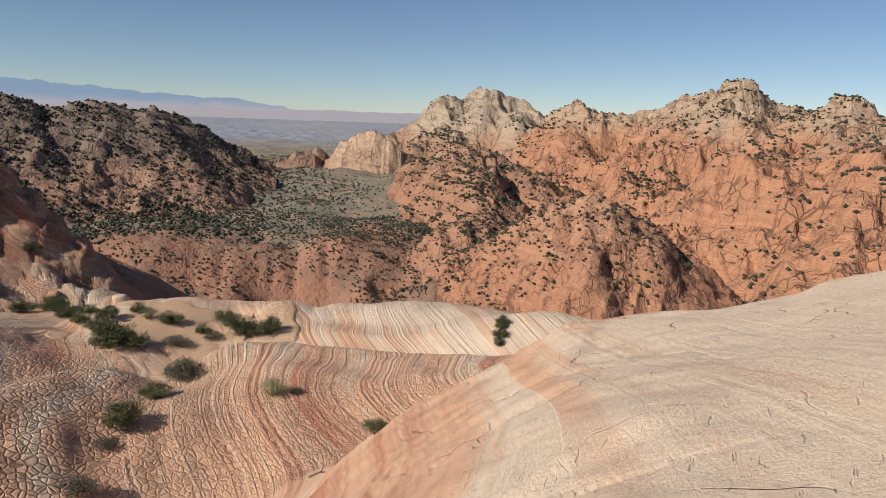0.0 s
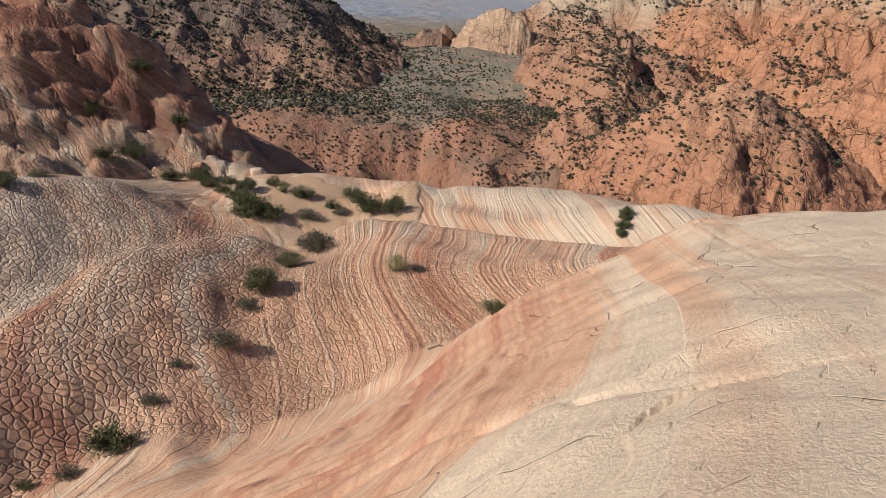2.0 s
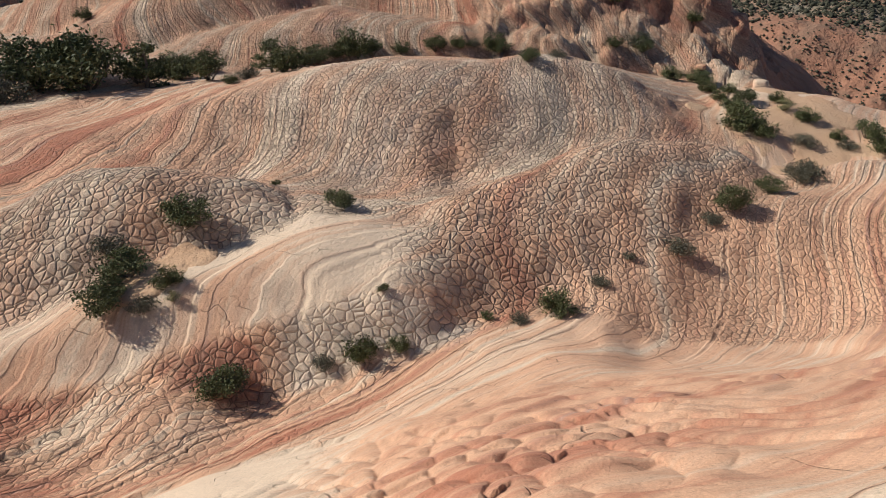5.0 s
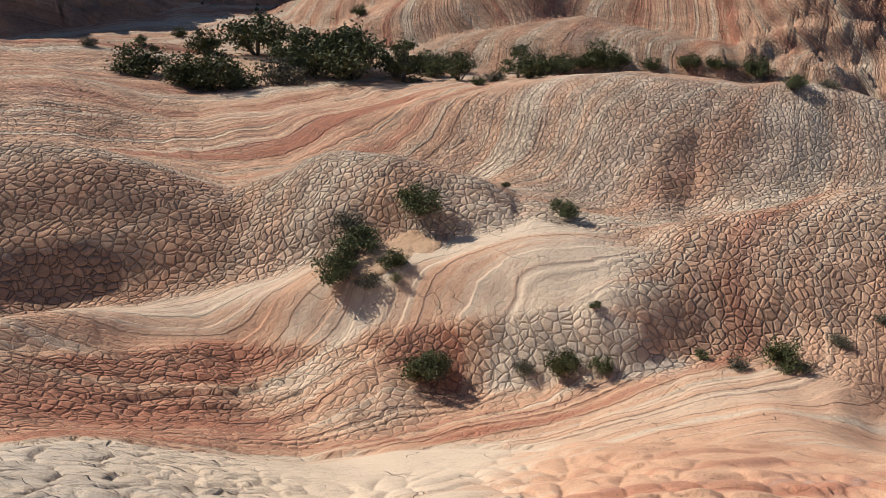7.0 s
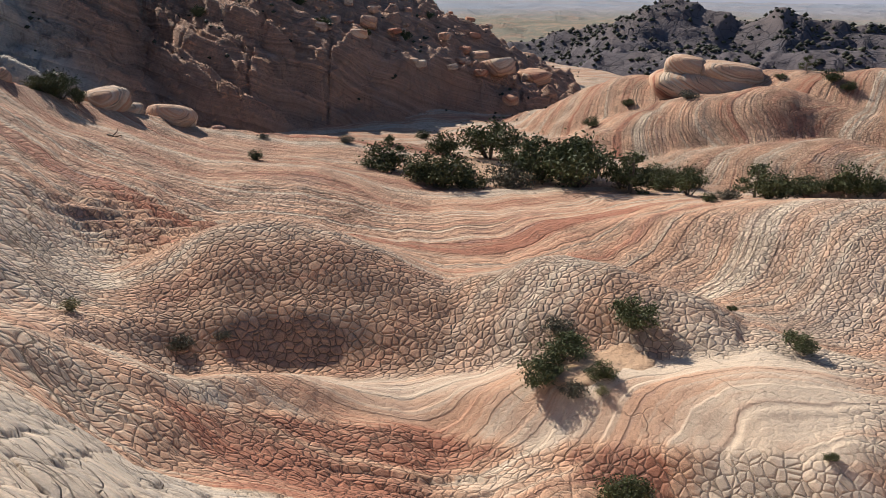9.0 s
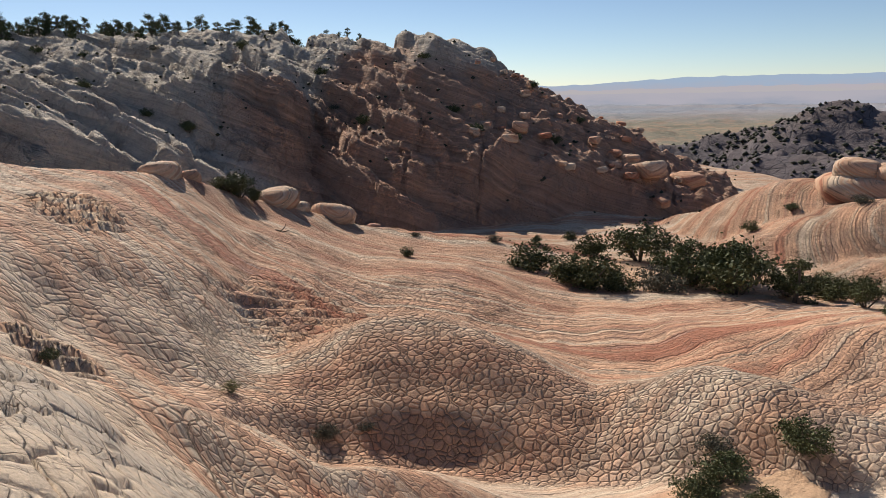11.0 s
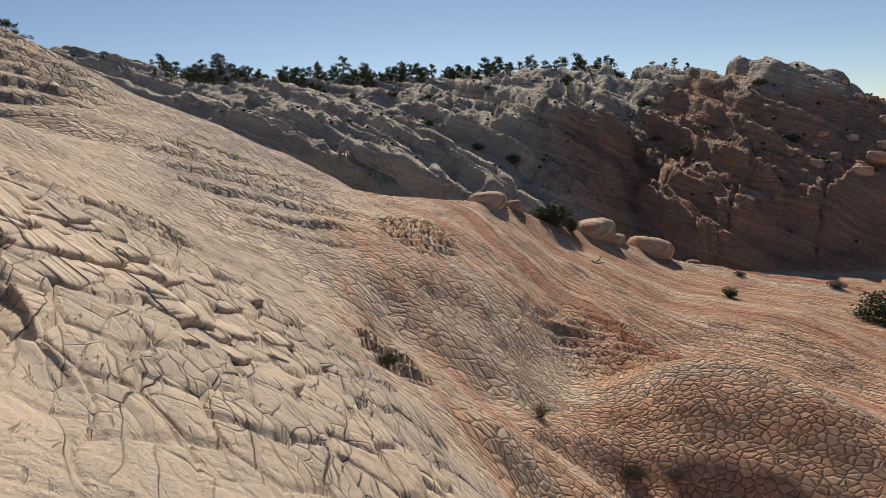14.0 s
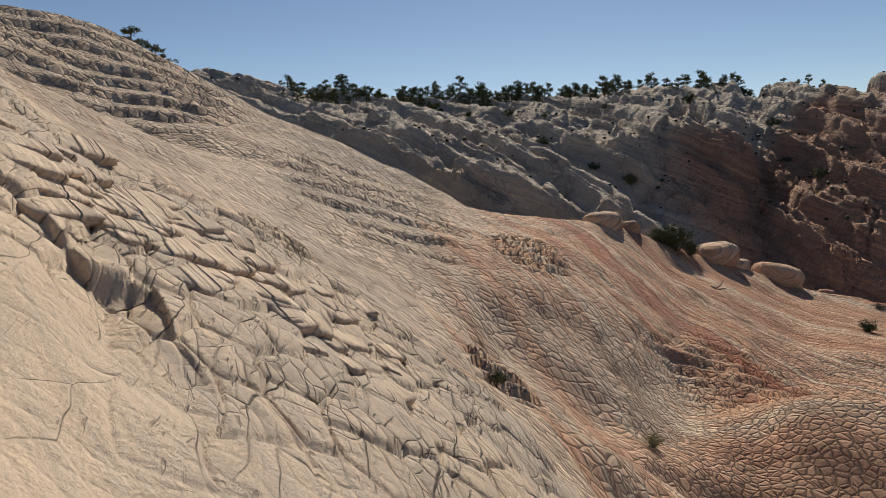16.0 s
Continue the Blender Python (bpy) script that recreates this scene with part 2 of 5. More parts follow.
def land_lines():
    """All lines as tables; where one does not run it lies between its neighbours, bulging as the forms do."""
    got = [line_table(r) for r in (BROW, FOOT, LIP, SHELF, CREST)] + [(np.full(AZ.shape, np.nan),) * 2] + [line_table(r) for r in (DOME, HOLLOW, SWIRL, EDGE)]
    E, R = np.array([g[0] for g in got]), np.array([g[1] for g in got])
    for i, j in itertools.product(range(1, len(got) - 1), range(len(AZ))):
        if np.isnan(E[i, j]):
            k = i + 1
            while np.isnan(E[k, j]):
                k += 1
            part_r = 0.42 / (k - i) if k - i > 1 else 0.40
            bulge = 0.50 if i == 5 and AZ[j] > 84 else 0.53
            R[i, j] = R[i - 1, j] + part_r * (R[k, j] - R[i - 1, j])
            E[i, j] = E[i - 1, j] + part_r * bulge / 0.40 * (E[k, j] - E[i - 1, j])
    for i in range(1, len(got)):
        R[i] = np.maximum(smooth(R[i], 9), R[i - 1] + 0.3)
        E[i] = smooth(E[i], 9)
    return E, R


LINE_E, LINE_R = land_lines()
BROW_CALM = smooth(smooth(LINE_E[0], 121), 121)
# between each line and the next: bearing, redness, greyness, cells, ledges
ZONES = [
    [(15, 0.66, 0.08, 0.08, 0.12), (45, 0.60, 0.12, 0.15, 0.30), (62, 0.72, 0.08, 0.30, 0.45), (75, 0.92, 0.02, 0.35, 0.5), (105, 0.90, 0.02, 0.45, 0.5), (112, 0.60, 0.12, 0.7, 0.3)],
    [(15, 0.72, 0.10, 0.5, 0.26), (42, 0.68, 0.12, 0.55, 0.26), (45, 0.45, 0.55, 0.6, 0.12), (62, 0.48, 0.45, 0.6, 0.12), (66, 1.0, 0.0, 0.8, 0.35), (104, 1.0, 0.0, 0.75, 0.45), (116, 0.60, 0.1, 0.8, 0.3)],
    [(14, 0.70, 0.10, 0.35, 0.30), (19, 0.70, 0.10, 0.45, 0.26), (24, 0.70, 0.10, 0.9, 0.12), (47, 0.70, 0.14, 0.95, 0.12), (54, 0.50, 0.20, 0.12, 0.24), (95, 0.56, 0.14, 0.12, 0.26), (114, 0.60, 0.1, 0.8, 0.2)],
    [(14, 0.68, 0.10, 0.30, 0.32), (19, 0.68, 0.12, 0.45, 0.26), (24, 0.66, 0.14, 0.9, 0.16), (47, 0.66, 0.18, 0.9, 0.16), (54, 0.46, 0.24, 0.15, 0.22), (95, 0.46, 0.20, 0.15, 0.24), (114, 0.58, 0.1, 0.8, 0.2)],
    [(20, 0.64, 0.1, 0.2, 0.3), (25, 0.6, 0.18, 0.6, 0.3), (58, 0.55, 0.26, 0.8, 0.25), (80, 0.52, 0.34, 0.95, 0.10), (90, 0.77, 0.12, 1.0, 0.08), (112, 0.76, 0.10, 1.0, 0.10), (122, 0.58, 0.18, 0.8, 0.14), (140, 0.36, 0.32, 0.8, 0.14)],
    [(20, 0.64, 0.1, 0.2, 0.3), (25, 0.6, 0.18, 0.6, 0.3), (58, 0.55, 0.26, 0.8, 0.25), (80, 0.52, 0.34, 0.95, 0.10), (90, 0.78, 0.10, 1.0, 0.08), (112, 0.77, 0.08, 1.0, 0.12), (122, 0.60, 0.16, 0.8, 0.14), (140, 0.36, 0.32, 0.8, 0.14)],
    [(20, 0.64, 0.1, 0.2, 0.3), (30, 0.6, 0.18, 0.6, 0.3), (60, 0.58, 0.22, 0.75, 0.3), (80, 0.58, 0.25, 0.8, 0.25), (92, 0.70, 0.08, 0.55, 0.35), (115, 0.66, 0.12, 0.7, 0.4), (128, 0.58, 0.18, 0.8, 0.14), (140, 0.36, 0.34, 0.8, 0.14)],
    [(22, 0.64, 0.05, 0.1, 0.2), (30, 0.58, 0.30, 0.85, 0.22), (56, 0.58, 0.32, 0.85, 0.22), (64, 0.68, 0.12, 0.6, 0.45), (76, 0.80, 0.06, 0.4, 0.5), (96, 0.78, 0.08, 0.45, 0.5), (118, 0.72, 0.10, 0.65, 0.45), (130, 0.54, 0.20, 0.8, 0.14), (140, 0.38, 0.32, 0.8, 0.14)],
    [(22, 0.64, 0.05, 0.1, 0.2), (32, 0.62, 0.18, 0.6, 0.35), (58, 0.64, 0.12, 0.5, 0.45), (76, 0.75, 0.08, 0.35, 0.5), (118, 0.73, 0.08, 0.5, 0.5), (130, 0.62, 0.12, 0.65, 0.14), (142, 0.36, 0.30, 0.7, 0.14)],
]


def land(x, y):
    """Height, and redness, greyness, cells and ledges, of the land beyond the brow."""
    far, a = np.hypot(x, y), np.degrees(np.arctan2(-x, y))
    a = np.clip(np.where(a < -100, a + 360, a), -45, 171)
    R = [np.interp(a, AZ, r) for r in LINE_R]
    E = [np.interp(a, AZ, e) for e in LINE_E]
    H = [R[i + 1] - R[i] for i in range(len(R) - 1)]
    D = [(E[i + 1] - E[i]) / H[i] for i in range(len(H))]
    S = [D[0]]
    for i in range(1, len(H)):
        same = D[i - 1] * D[i] > 0
        S.append(np.where(same, 3 * (H[i - 1] + H[i]) / ((2 * H[i] + H[i - 1]) / np.where(same, D[i - 1], 1) + (H[i] + 2 * H[i - 1]) / np.where(same, D[i], 1)), 0))
    S.append(D[-1])
    e = E[0] + 0 * far
    zone = [0 * far for _ in range(4)]
    for i in range(len(H)):
        u = np.clip((far - R[i]) / H[i], 0, 1)
        on = far >= R[i]
        v = (1 + 2 * u) * (1 - u) ** 2 * E[i] + u * (1 - u) ** 2 * H[i] * S[i] + u * u * (3 - 2 * u) * E[i + 1] + u * u * (u - 1) * H[i] * S[i + 1]
        e = np.where(on, v, e)
        w = sstep(-0.35, 0.35, far - R[i] + 0.35 * vnoise(x / 1.3, y / 1.3, 77)) if i else 1
        for k in range(4):
            zone[k] = zone[k] + (np.interp(a, [z[0] for z in ZONES[i]], [z[k + 1] for z in ZONES[i]]) - zone[k]) * w
    past = np.maximum(far - R[-1], 0)
    drop = 0.45 + 0.55 * sstep(32, 22, a)
    return 1.6 + np.minimum(far, R[-1]) * e - drop * past - 0.02 * past ** 2 * sstep(32, 22, a), *zone


def near_slope(x, y):
    """The slope underfoot, out to its brow."""
    far, a = np.hypot(x, y), np.degrees(np.arctan2(-x, y))
    a = np.where(a < -100, a + 360, a)
    brow = np.interp(a, AZ, LINE_R[0])
    want = np.interp(a, AZ, LINE_E[0]) + 1.6 / brow
    have = open_slope(-brow * np.sin(np.radians(a)), brow * np.cos(np.radians(a))) / brow
    calm = np.interp(a, AZ, BROW_CALM) + 1.6 / brow
    mend = (calm - have + (want - calm) * np.minimum(far / brow, 1) ** 4) * sstep(-75, -45, a) * sstep(225, 172, a)
    over = np.maximum(far - brow, 0)
    return open_slope(x, y) + mend * far - 0.5 * over - 0.08 * over ** 2


def open_slope(x, y):
    """The lie of the near slope: steep towards the gully, rolling over to one side."""
    p = near_fall(x, y)
    q = x * math.cos(radians(64)) + y * math.sin(radians(64))
    z = -0.76 * np.maximum(p, -7) - 0.00055 * np.maximum(q - 10, 0) ** 3 - 0.06 * np.maximum(q - 30, 0) ** 2
    z = z + 0.0062 * np.minimum(np.maximum(-4 - q, 0), 17) ** 2
    return z - 0.04 * np.maximum(p - 7, 0) ** 2 * (0.4 + sstep(2, 10, q))


def near_fall(x, y):
    """Metres down the near slope."""
    return -x * math.sin(radians(64)) + y * math.cos(radians(64))


def rim_of(x, y):
    """How far out the bowl's rim lies on each bearing."""
    az = np.degrees(np.arctan2(-x, y))
    rim = 39 + 34 * sstep(21, 34, az) + 40 * sstep(60, 85, az) + 200 * sstep(88, 112, az)
    return np.where(az < -38, 39 + 60 * sstep(-38, -80, az), rim)


def outer(x, y):
    """Floor of the bowl, and beyond its rim the canyon and the plateau."""
    far = np.hypot(x, y)
    rim = rim_of(x, y)
    canyon = -85 * sstep(0, 110, far - rim)
    rise = 37 * sstep(262, 338, far + 22 * vnoise(x / 60, y / 60, 3) + 9 * vnoise(x / 17, y / 17, 5)) + 18 * sstep(400, 900, far) + 15 * sstep(330, 520, far) * (1 - sstep(600, 850, far))
    z = FLOOR + 1.0 * sstep(58, 78, np.degrees(np.arctan2(-x, y))) - 1.2 * sstep(30, 60, far) + canyon + rise * sstep(0, 120, far - rim)
    z = z + 6 * (np.abs(vnoise(x / 26, y / 26, 15)) + 0.5 * np.abs(vnoise(x / 11, y / 11, 16)) - 0.5) * sstep(215, 250, far) * sstep(350, 318, far)
    return z + 2.5 * fbm(x / 40, y / 40, 4, 9) * sstep(60, 160, far) + 0.25 * fbm(x / 9, y / 9, 3, 4)


def scales(x, y, wide, deep, seed):
    """Slabs like fish scales: distance to the joint, a random number, and how far down its slab a place lies (-1 to 1)."""
    p, q = near_fall(x, y) / deep, (x * math.cos(radians(64)) + y * math.sin(radians(64))) / wide
    ip, iq = np.floor(p), np.floor(q)
    f1, f2 = np.full(x.shape, 9.0), np.full(x.shape, 9.0)
    tag, lie = np.zeros(x.shape), np.zeros(x.shape)
    for dx in (-1, 0, 1):
        for dy in (-1, 0, 1):
            jp, jq = ip + dx, iq + dy
            cp = jp + 0.5 + 0.62 * (_hash(jp, jq, seed) - 0.5)
            cq = jq + 0.5 + 0.62 * (_hash(jp, jq, seed + 71) - 0.5) + 0.5 * (jp % 2)
            d = np.hypot(cp - p, cq - q)
            near = d < f1
            f2 = np.where(near, f1, np.minimum(f2, d))
            tag, lie = np.where(near, _hash(jp, jq, seed + 5), tag), np.where(near, p - cp, lie)
            f1 = np.where(near, d, f1)
    return f2 - f1, tag, lie




def scarp(x, y):
    """An undercut step across the near slope: lower ground on the viewpoint's side."""
    a = np.degrees(np.arctan2(-x, y)) % 360
    line = np.interp(a, [147, 149.6, 151, 152.7, 154.6, 156.5, 158.4, 161, 165, 172], [3.8, 4.5, 5.0, 5.6, 6.6, 6.5, 6.3, 6.8, 7.4, 8.0]) + 0.12 * vnoise(x / 0.5, y / 0.5, 91) + 0.35 * vnoise(x / 1.3, y / 1.3, 94)
    far = np.hypot(x, y)
    tall = np.interp(a, [147, 151, 154, 157.5, 160, 164, 175], [0.0, 0.03, 0.09, 0.30, 0.14, 0.03, 0.0])
    return -tall * sstep(0.0, -0.16, far - line) * sstep(-2.6, -0.4, far - line)


def plates(x, y, bed, step, wide, deep, amount, seed):
    """Bedding steps broken into plates: each cell of rock steps at its own level."""
    e, tag = cells(x / wide, y / deep, seed)
    f = bed / step + tag
    f = f - np.floor(f)
    return amount * (sstep(0.62, 0.92, f) - f) + 0.25 * amount * sstep(0, 0.15, e)


def bowl(x, y):
    """Height, redness, greyness, cell relief, ledges and slabs of the ground."""
    far = np.hypot(x, y)
    bearing = np.degrees(np.arctan2(-x, y))
    bearing = np.where(bearing < -100, bearing + 360, bearing)
    z = outer(x, y)
    red, grey, cell, ledge = (np.full(x.shape, v) for v in (0.6, 0.12, 0.5, 0.45))
    wx, wy = x + 0.8 * fbm(x / 7, y / 7, 2, 21), y + 0.8 * fbm(x / 7, y / 7, 2, 22)
    h, *own = land(x + 0.16 * fbm(x / 2.4, y / 2.4, 2, 23), y + 0.16 * fbm(x / 2.4, y / 2.4, 2, 24))
    around = sstep(-60, -44, bearing) * sstep(210, 178, bearing)
    h = h - 60 * (1 - around)
    w = sstep(-0.3, 0.3, h - z)
    red, grey, cell, ledge = (v + (o - v) * w for v, o in zip((red, grey, cell, ledge), own))
    z = smax(h, z, 0.3)
    for crest, near, beyond, r, cr, cg, cc, cl in FORMS:
        h = ridge(wx, wy, crest, near, beyond, r)
        w = sstep(-0.8, 0.9, h - z)
        red, grey, cell, ledge = red + (cr - red) * w, grey + (cg - grey) * w, cell + (cc - cell) * w, ledge + (cl - ledge) * w
        z = smax(h, z, 0.16)
    brow = np.interp(np.clip(bearing, -45, 171), AZ, LINE_R[0])
    w = np.maximum(1 - sstep(-0.4, 0.6, far - brow), 1 - around) * (far < 40)
    h = near_slope(x, y)
    side = sstep(70, 105, bearing)
    away = sstep(11.5, 15, far)
    fall = near_fall(x, y)
    streak = sstep(0.4, 2.6, fall + 1.3 * vnoise(x / 4, y / 4, 57)) * sstep(-18, 4, bearing) * (0.6 + 0.4 * sstep(12.5, 7.5, fall + 1.5 * vnoise(x / 4, y / 4, 58))) * sstep(72, 48, bearing)
    pink = sstep(0.0, 0.5, vnoise(x / 7, y / 7, 83) + 0.15)
    red = red + ((1 - side) * (0.36 + 0.46 * streak) + side * (0.20 + away * (0.28 + 0.30 * pink)) - red) * w
    grey = grey + (0.05 + side * (0.38 - 0.2 * away * pink) - grey) * w
    cell = cell + (0.03 + side * (0.12 + 0.85 * away) - cell) * w
    ledge = ledge + (0.03 + 0.04 * sstep(0, 20, bearing) * (1 - side) - 0.02 * side - ledge) * w
    inside = np.maximum(1 - sstep(-0.1, 0.1, far - brow), 1 - around) * (far < 40)
    z = z + (np.where(around < 1, np.maximum(h, z), h) - z) * inside
    # swells, bedding ledges, pillows
    close = 1 - sstep(70, 110, far)
    z = z + close * (0.10 * fbm(x / 3.1, y / 3.1, 3, 41) + 0.16 * vnoise(x / 5.5, y / 5.5, 42))
    bed = z + 0.15 * x + 0.10 * y + 0.7 * fbm(x / 11, y / 11, 2, 43)
    bx, by = x + 0.35 * vnoise(x / 1.1, y / 1.1, 47), y + 0.35 * vnoise(x / 1.1, y / 1.1, 48)
    patch = sstep(-0.2, 0.4, fbm(x / 6, y / 6, 2, 45) + ledge - 0.3)
    side_ledge = 0.7 * ledge * (1 - w) + 0.25 * ledge * w
    z = z + close * side_ledge * patch * plates(bx, by, bed, 0.62, 2.4, 1.6, 0.20, 61)
    z = z + close * side_ledge * plates(bx, by, bed, 0.21, 0.9, 0.6, 0.10, 62)
    # broken steps and blocks of the red outcrop
    crag = sstep(22, 27, bearing) * sstep(50, 44, bearing) * sstep(42, 46, far) * (1 - sstep(62, 68, far))
    u = z + 0.05 * x + 0.8 * fbm(x / 6, y / 6, 2, 54)
    f = u / 1.7 - np.floor(u / 1.7)
    e, tag = cells(x / 2.1, y / 2.1, 55)
    z = z + crag * (1.0 * (sstep(0.5, 0.9, f) - f) + 0.30 * sstep(0, 0.12, e) + 0.5 * (tag - 0.5) - 0.3 + 0.2 * fbm(x / 1.5, y / 1.5, 3, 59))
    # pillows and split slabs of the near slope
    close_in = w * (1 - sstep(15, 24, far))
    e, tag = cells(bx / 0.62, by / 0.48, 46)
    pillows = close_in * sstep(14, 30, bearing) * sstep(112, 95, bearing) * sstep(8.6, 7.2, far + 0.9 * vnoise(x / 1.6, y / 1.6, 49))
    z = z + pillows * (0.10 * np.sqrt(np.clip(e, 0.005, 0.6)) - 0.05 + 0.05 * (tag - 0.5))
    lobes = close_in * sstep(75, 55, bearing) * sstep(-35, -5, bearing) * sstep(2.5, 4.5, far)
    z = z + lobes * (plates(bx, by, fall + 0.35 * far + 0.9 * vnoise(x / 2.6, y / 2.6, 52), 0.9, 3.2, 2.4, 0.09, 53) + 0.05 * fbm(x / 1.1, y / 1.1, 3, 56))
    slabs = w * (1 - sstep(24, 36, far)) * sstep(84, 100, bearing) * (0.55 + 0.45 * sstep(-0.3, 0.3, vnoise(x / 3.6, y / 3.6, 50) + 0.1))
    cx, cy = x + 0.16 * vnoise(x / 0.7, y / 0.7, 87), y + 0.16 * vnoise(x / 0.7, y / 0.7, 88)
    e, tag, lie = scales(cx + 5, cy, 0.85, 0.46, 66)
    puffs = slabs * sstep(3.6, 5.4, far + 1.0 * vnoise(x / 1.6, y / 1.6, 95))
    z = z + puffs * (0.11 * lie * (0.35 + tag) - 0.10 * sstep(0.13, 0.0, e) + 0.075 * np.sqrt(np.clip(e, 0, 0.4)))
    # dark undercut steps
    for az_, far_, da, df, long, tall, slant in ((126, 28, 3.2, 2.4, 0.85, 0.40, 0.30), (109.5, 25.2, 6.5, 2.8, 0.62, 0.26, 0.20), (128.2, 16.6, 3.0, 1.2, 0.9, 0.50, 0.35), (146, 15.8, 3.0, 1.2, 0.8, 0.30, 0.25), (157, 34, 9.0, 7.0, 1.7, 0.34, 0.12), (90, 12.8, 9, 0.6, 0.5, 0.10, 0.02), (138, 27, 8, 5, 1.5, 0.24, 0.25)):
        m = np.exp(-((bearing - az_) / da) ** 2 - ((far - far_) / df) ** 2)
        turn = (far + slant * (bearing - az_) + 0.14 * fbm(x / 1.6, y / 1.6, 3, 63)) / long
        f = turn - np.floor(turn)
        z = z + sstep(0.15, 0.6, m) * tall * (sstep(0.74, 0.92, f) - f + 0.4)
    z = z + w * scarp(x, y)
    # grey stripe down the middle slope
    stripe = sstep(132, 136, bearing) * sstep(150, 143, bearing) * sstep(13, 17, far) * sstep(46, 38, far)
    grey, red = grey + 0.14 * stripe, red - 0.14 * stripe
    middle = sstep(215, 185, bearing) * np.maximum(1 - w, away) * np.maximum(sstep(114, 126, bearing) * sstep(10, 12, far), sstep(80, 92, bearing) * sstep(25, 28, far)) * sstep(64, 56, far)
    slab = w * (1 - away) * sstep(72, 92, bearing) * sstep(235, 200, bearing) * (0.06 + 0.94 * sstep(3.4, 5.4, far + 1.2 * vnoise(x / 1.6, y / 1.6, 95)))
    cell = np.maximum(cell, 0.7 * middle)
    return z, red, grey, cell, ledge, slab


def sheet(name, az, far, height, mat, outer_mat=None, split=1e9):
    """A sheet of ground on a fan of bearings and distances."""
    A, R = np.meshgrid(np.radians(az), far, indexing="ij")
    x, y = -R * np.sin(A), R * np.cos(A)
    out = height(x, y)
    z = out[0]
    na, nr = x.shape
    me = bpy.data.meshes.new(name)
    me.vertices.add(na * nr)
    me.vertices.foreach_set("co", np.stack([x, y, z], -1).astype(np.float32).ravel())
    i = (np.arange(na - 1)[:, None] * nr + np.arange(nr - 1)[None, :]).ravel()
    quads = np.stack([i, i + 1, i + nr + 1, i + nr], -1).astype(np.int32)
    me.loops.add(quads.size)
    me.loops.foreach_set("vertex_index", quads.ravel())
    me.polygons.add(len(quads))
    me.polygons.foreach_set("loop_start", np.arange(0, quads.size, 4, dtype=np.int32))
    me.polygons.foreach_set("use_smooth", np.ones(len(quads), bool))
    me.update()
    if len(out) > 1:
        col = me.color_attributes.new("zone", "FLOAT_COLOR", "POINT")
        v = np.stack([np.clip(o, 0, 1) for o in out[1:5]], -1)
        col.data.foreach_set("color", v.astype(np.float32).ravel())
    if len(out) > 5:
        slab = me.attributes.new("slab", "FLOAT", "POINT")
        slab.data.foreach_set("value", np.clip(out[5], 0, 1).astype(np.float32).ravel())
    me.materials.append(mat)
    if outer_mat is not None:
        me.materials.append(outer_mat)
        u, v = x[:-1, :-1].ravel(), y[:-1, :-1].ravel()
        me.polygons.foreach_set("material_index", (np.hypot(u, v) > rim_of(u, v) + split + 2 * vnoise(u / 4, v / 4, 3)).astype(np.int32))
    return new(name, me)


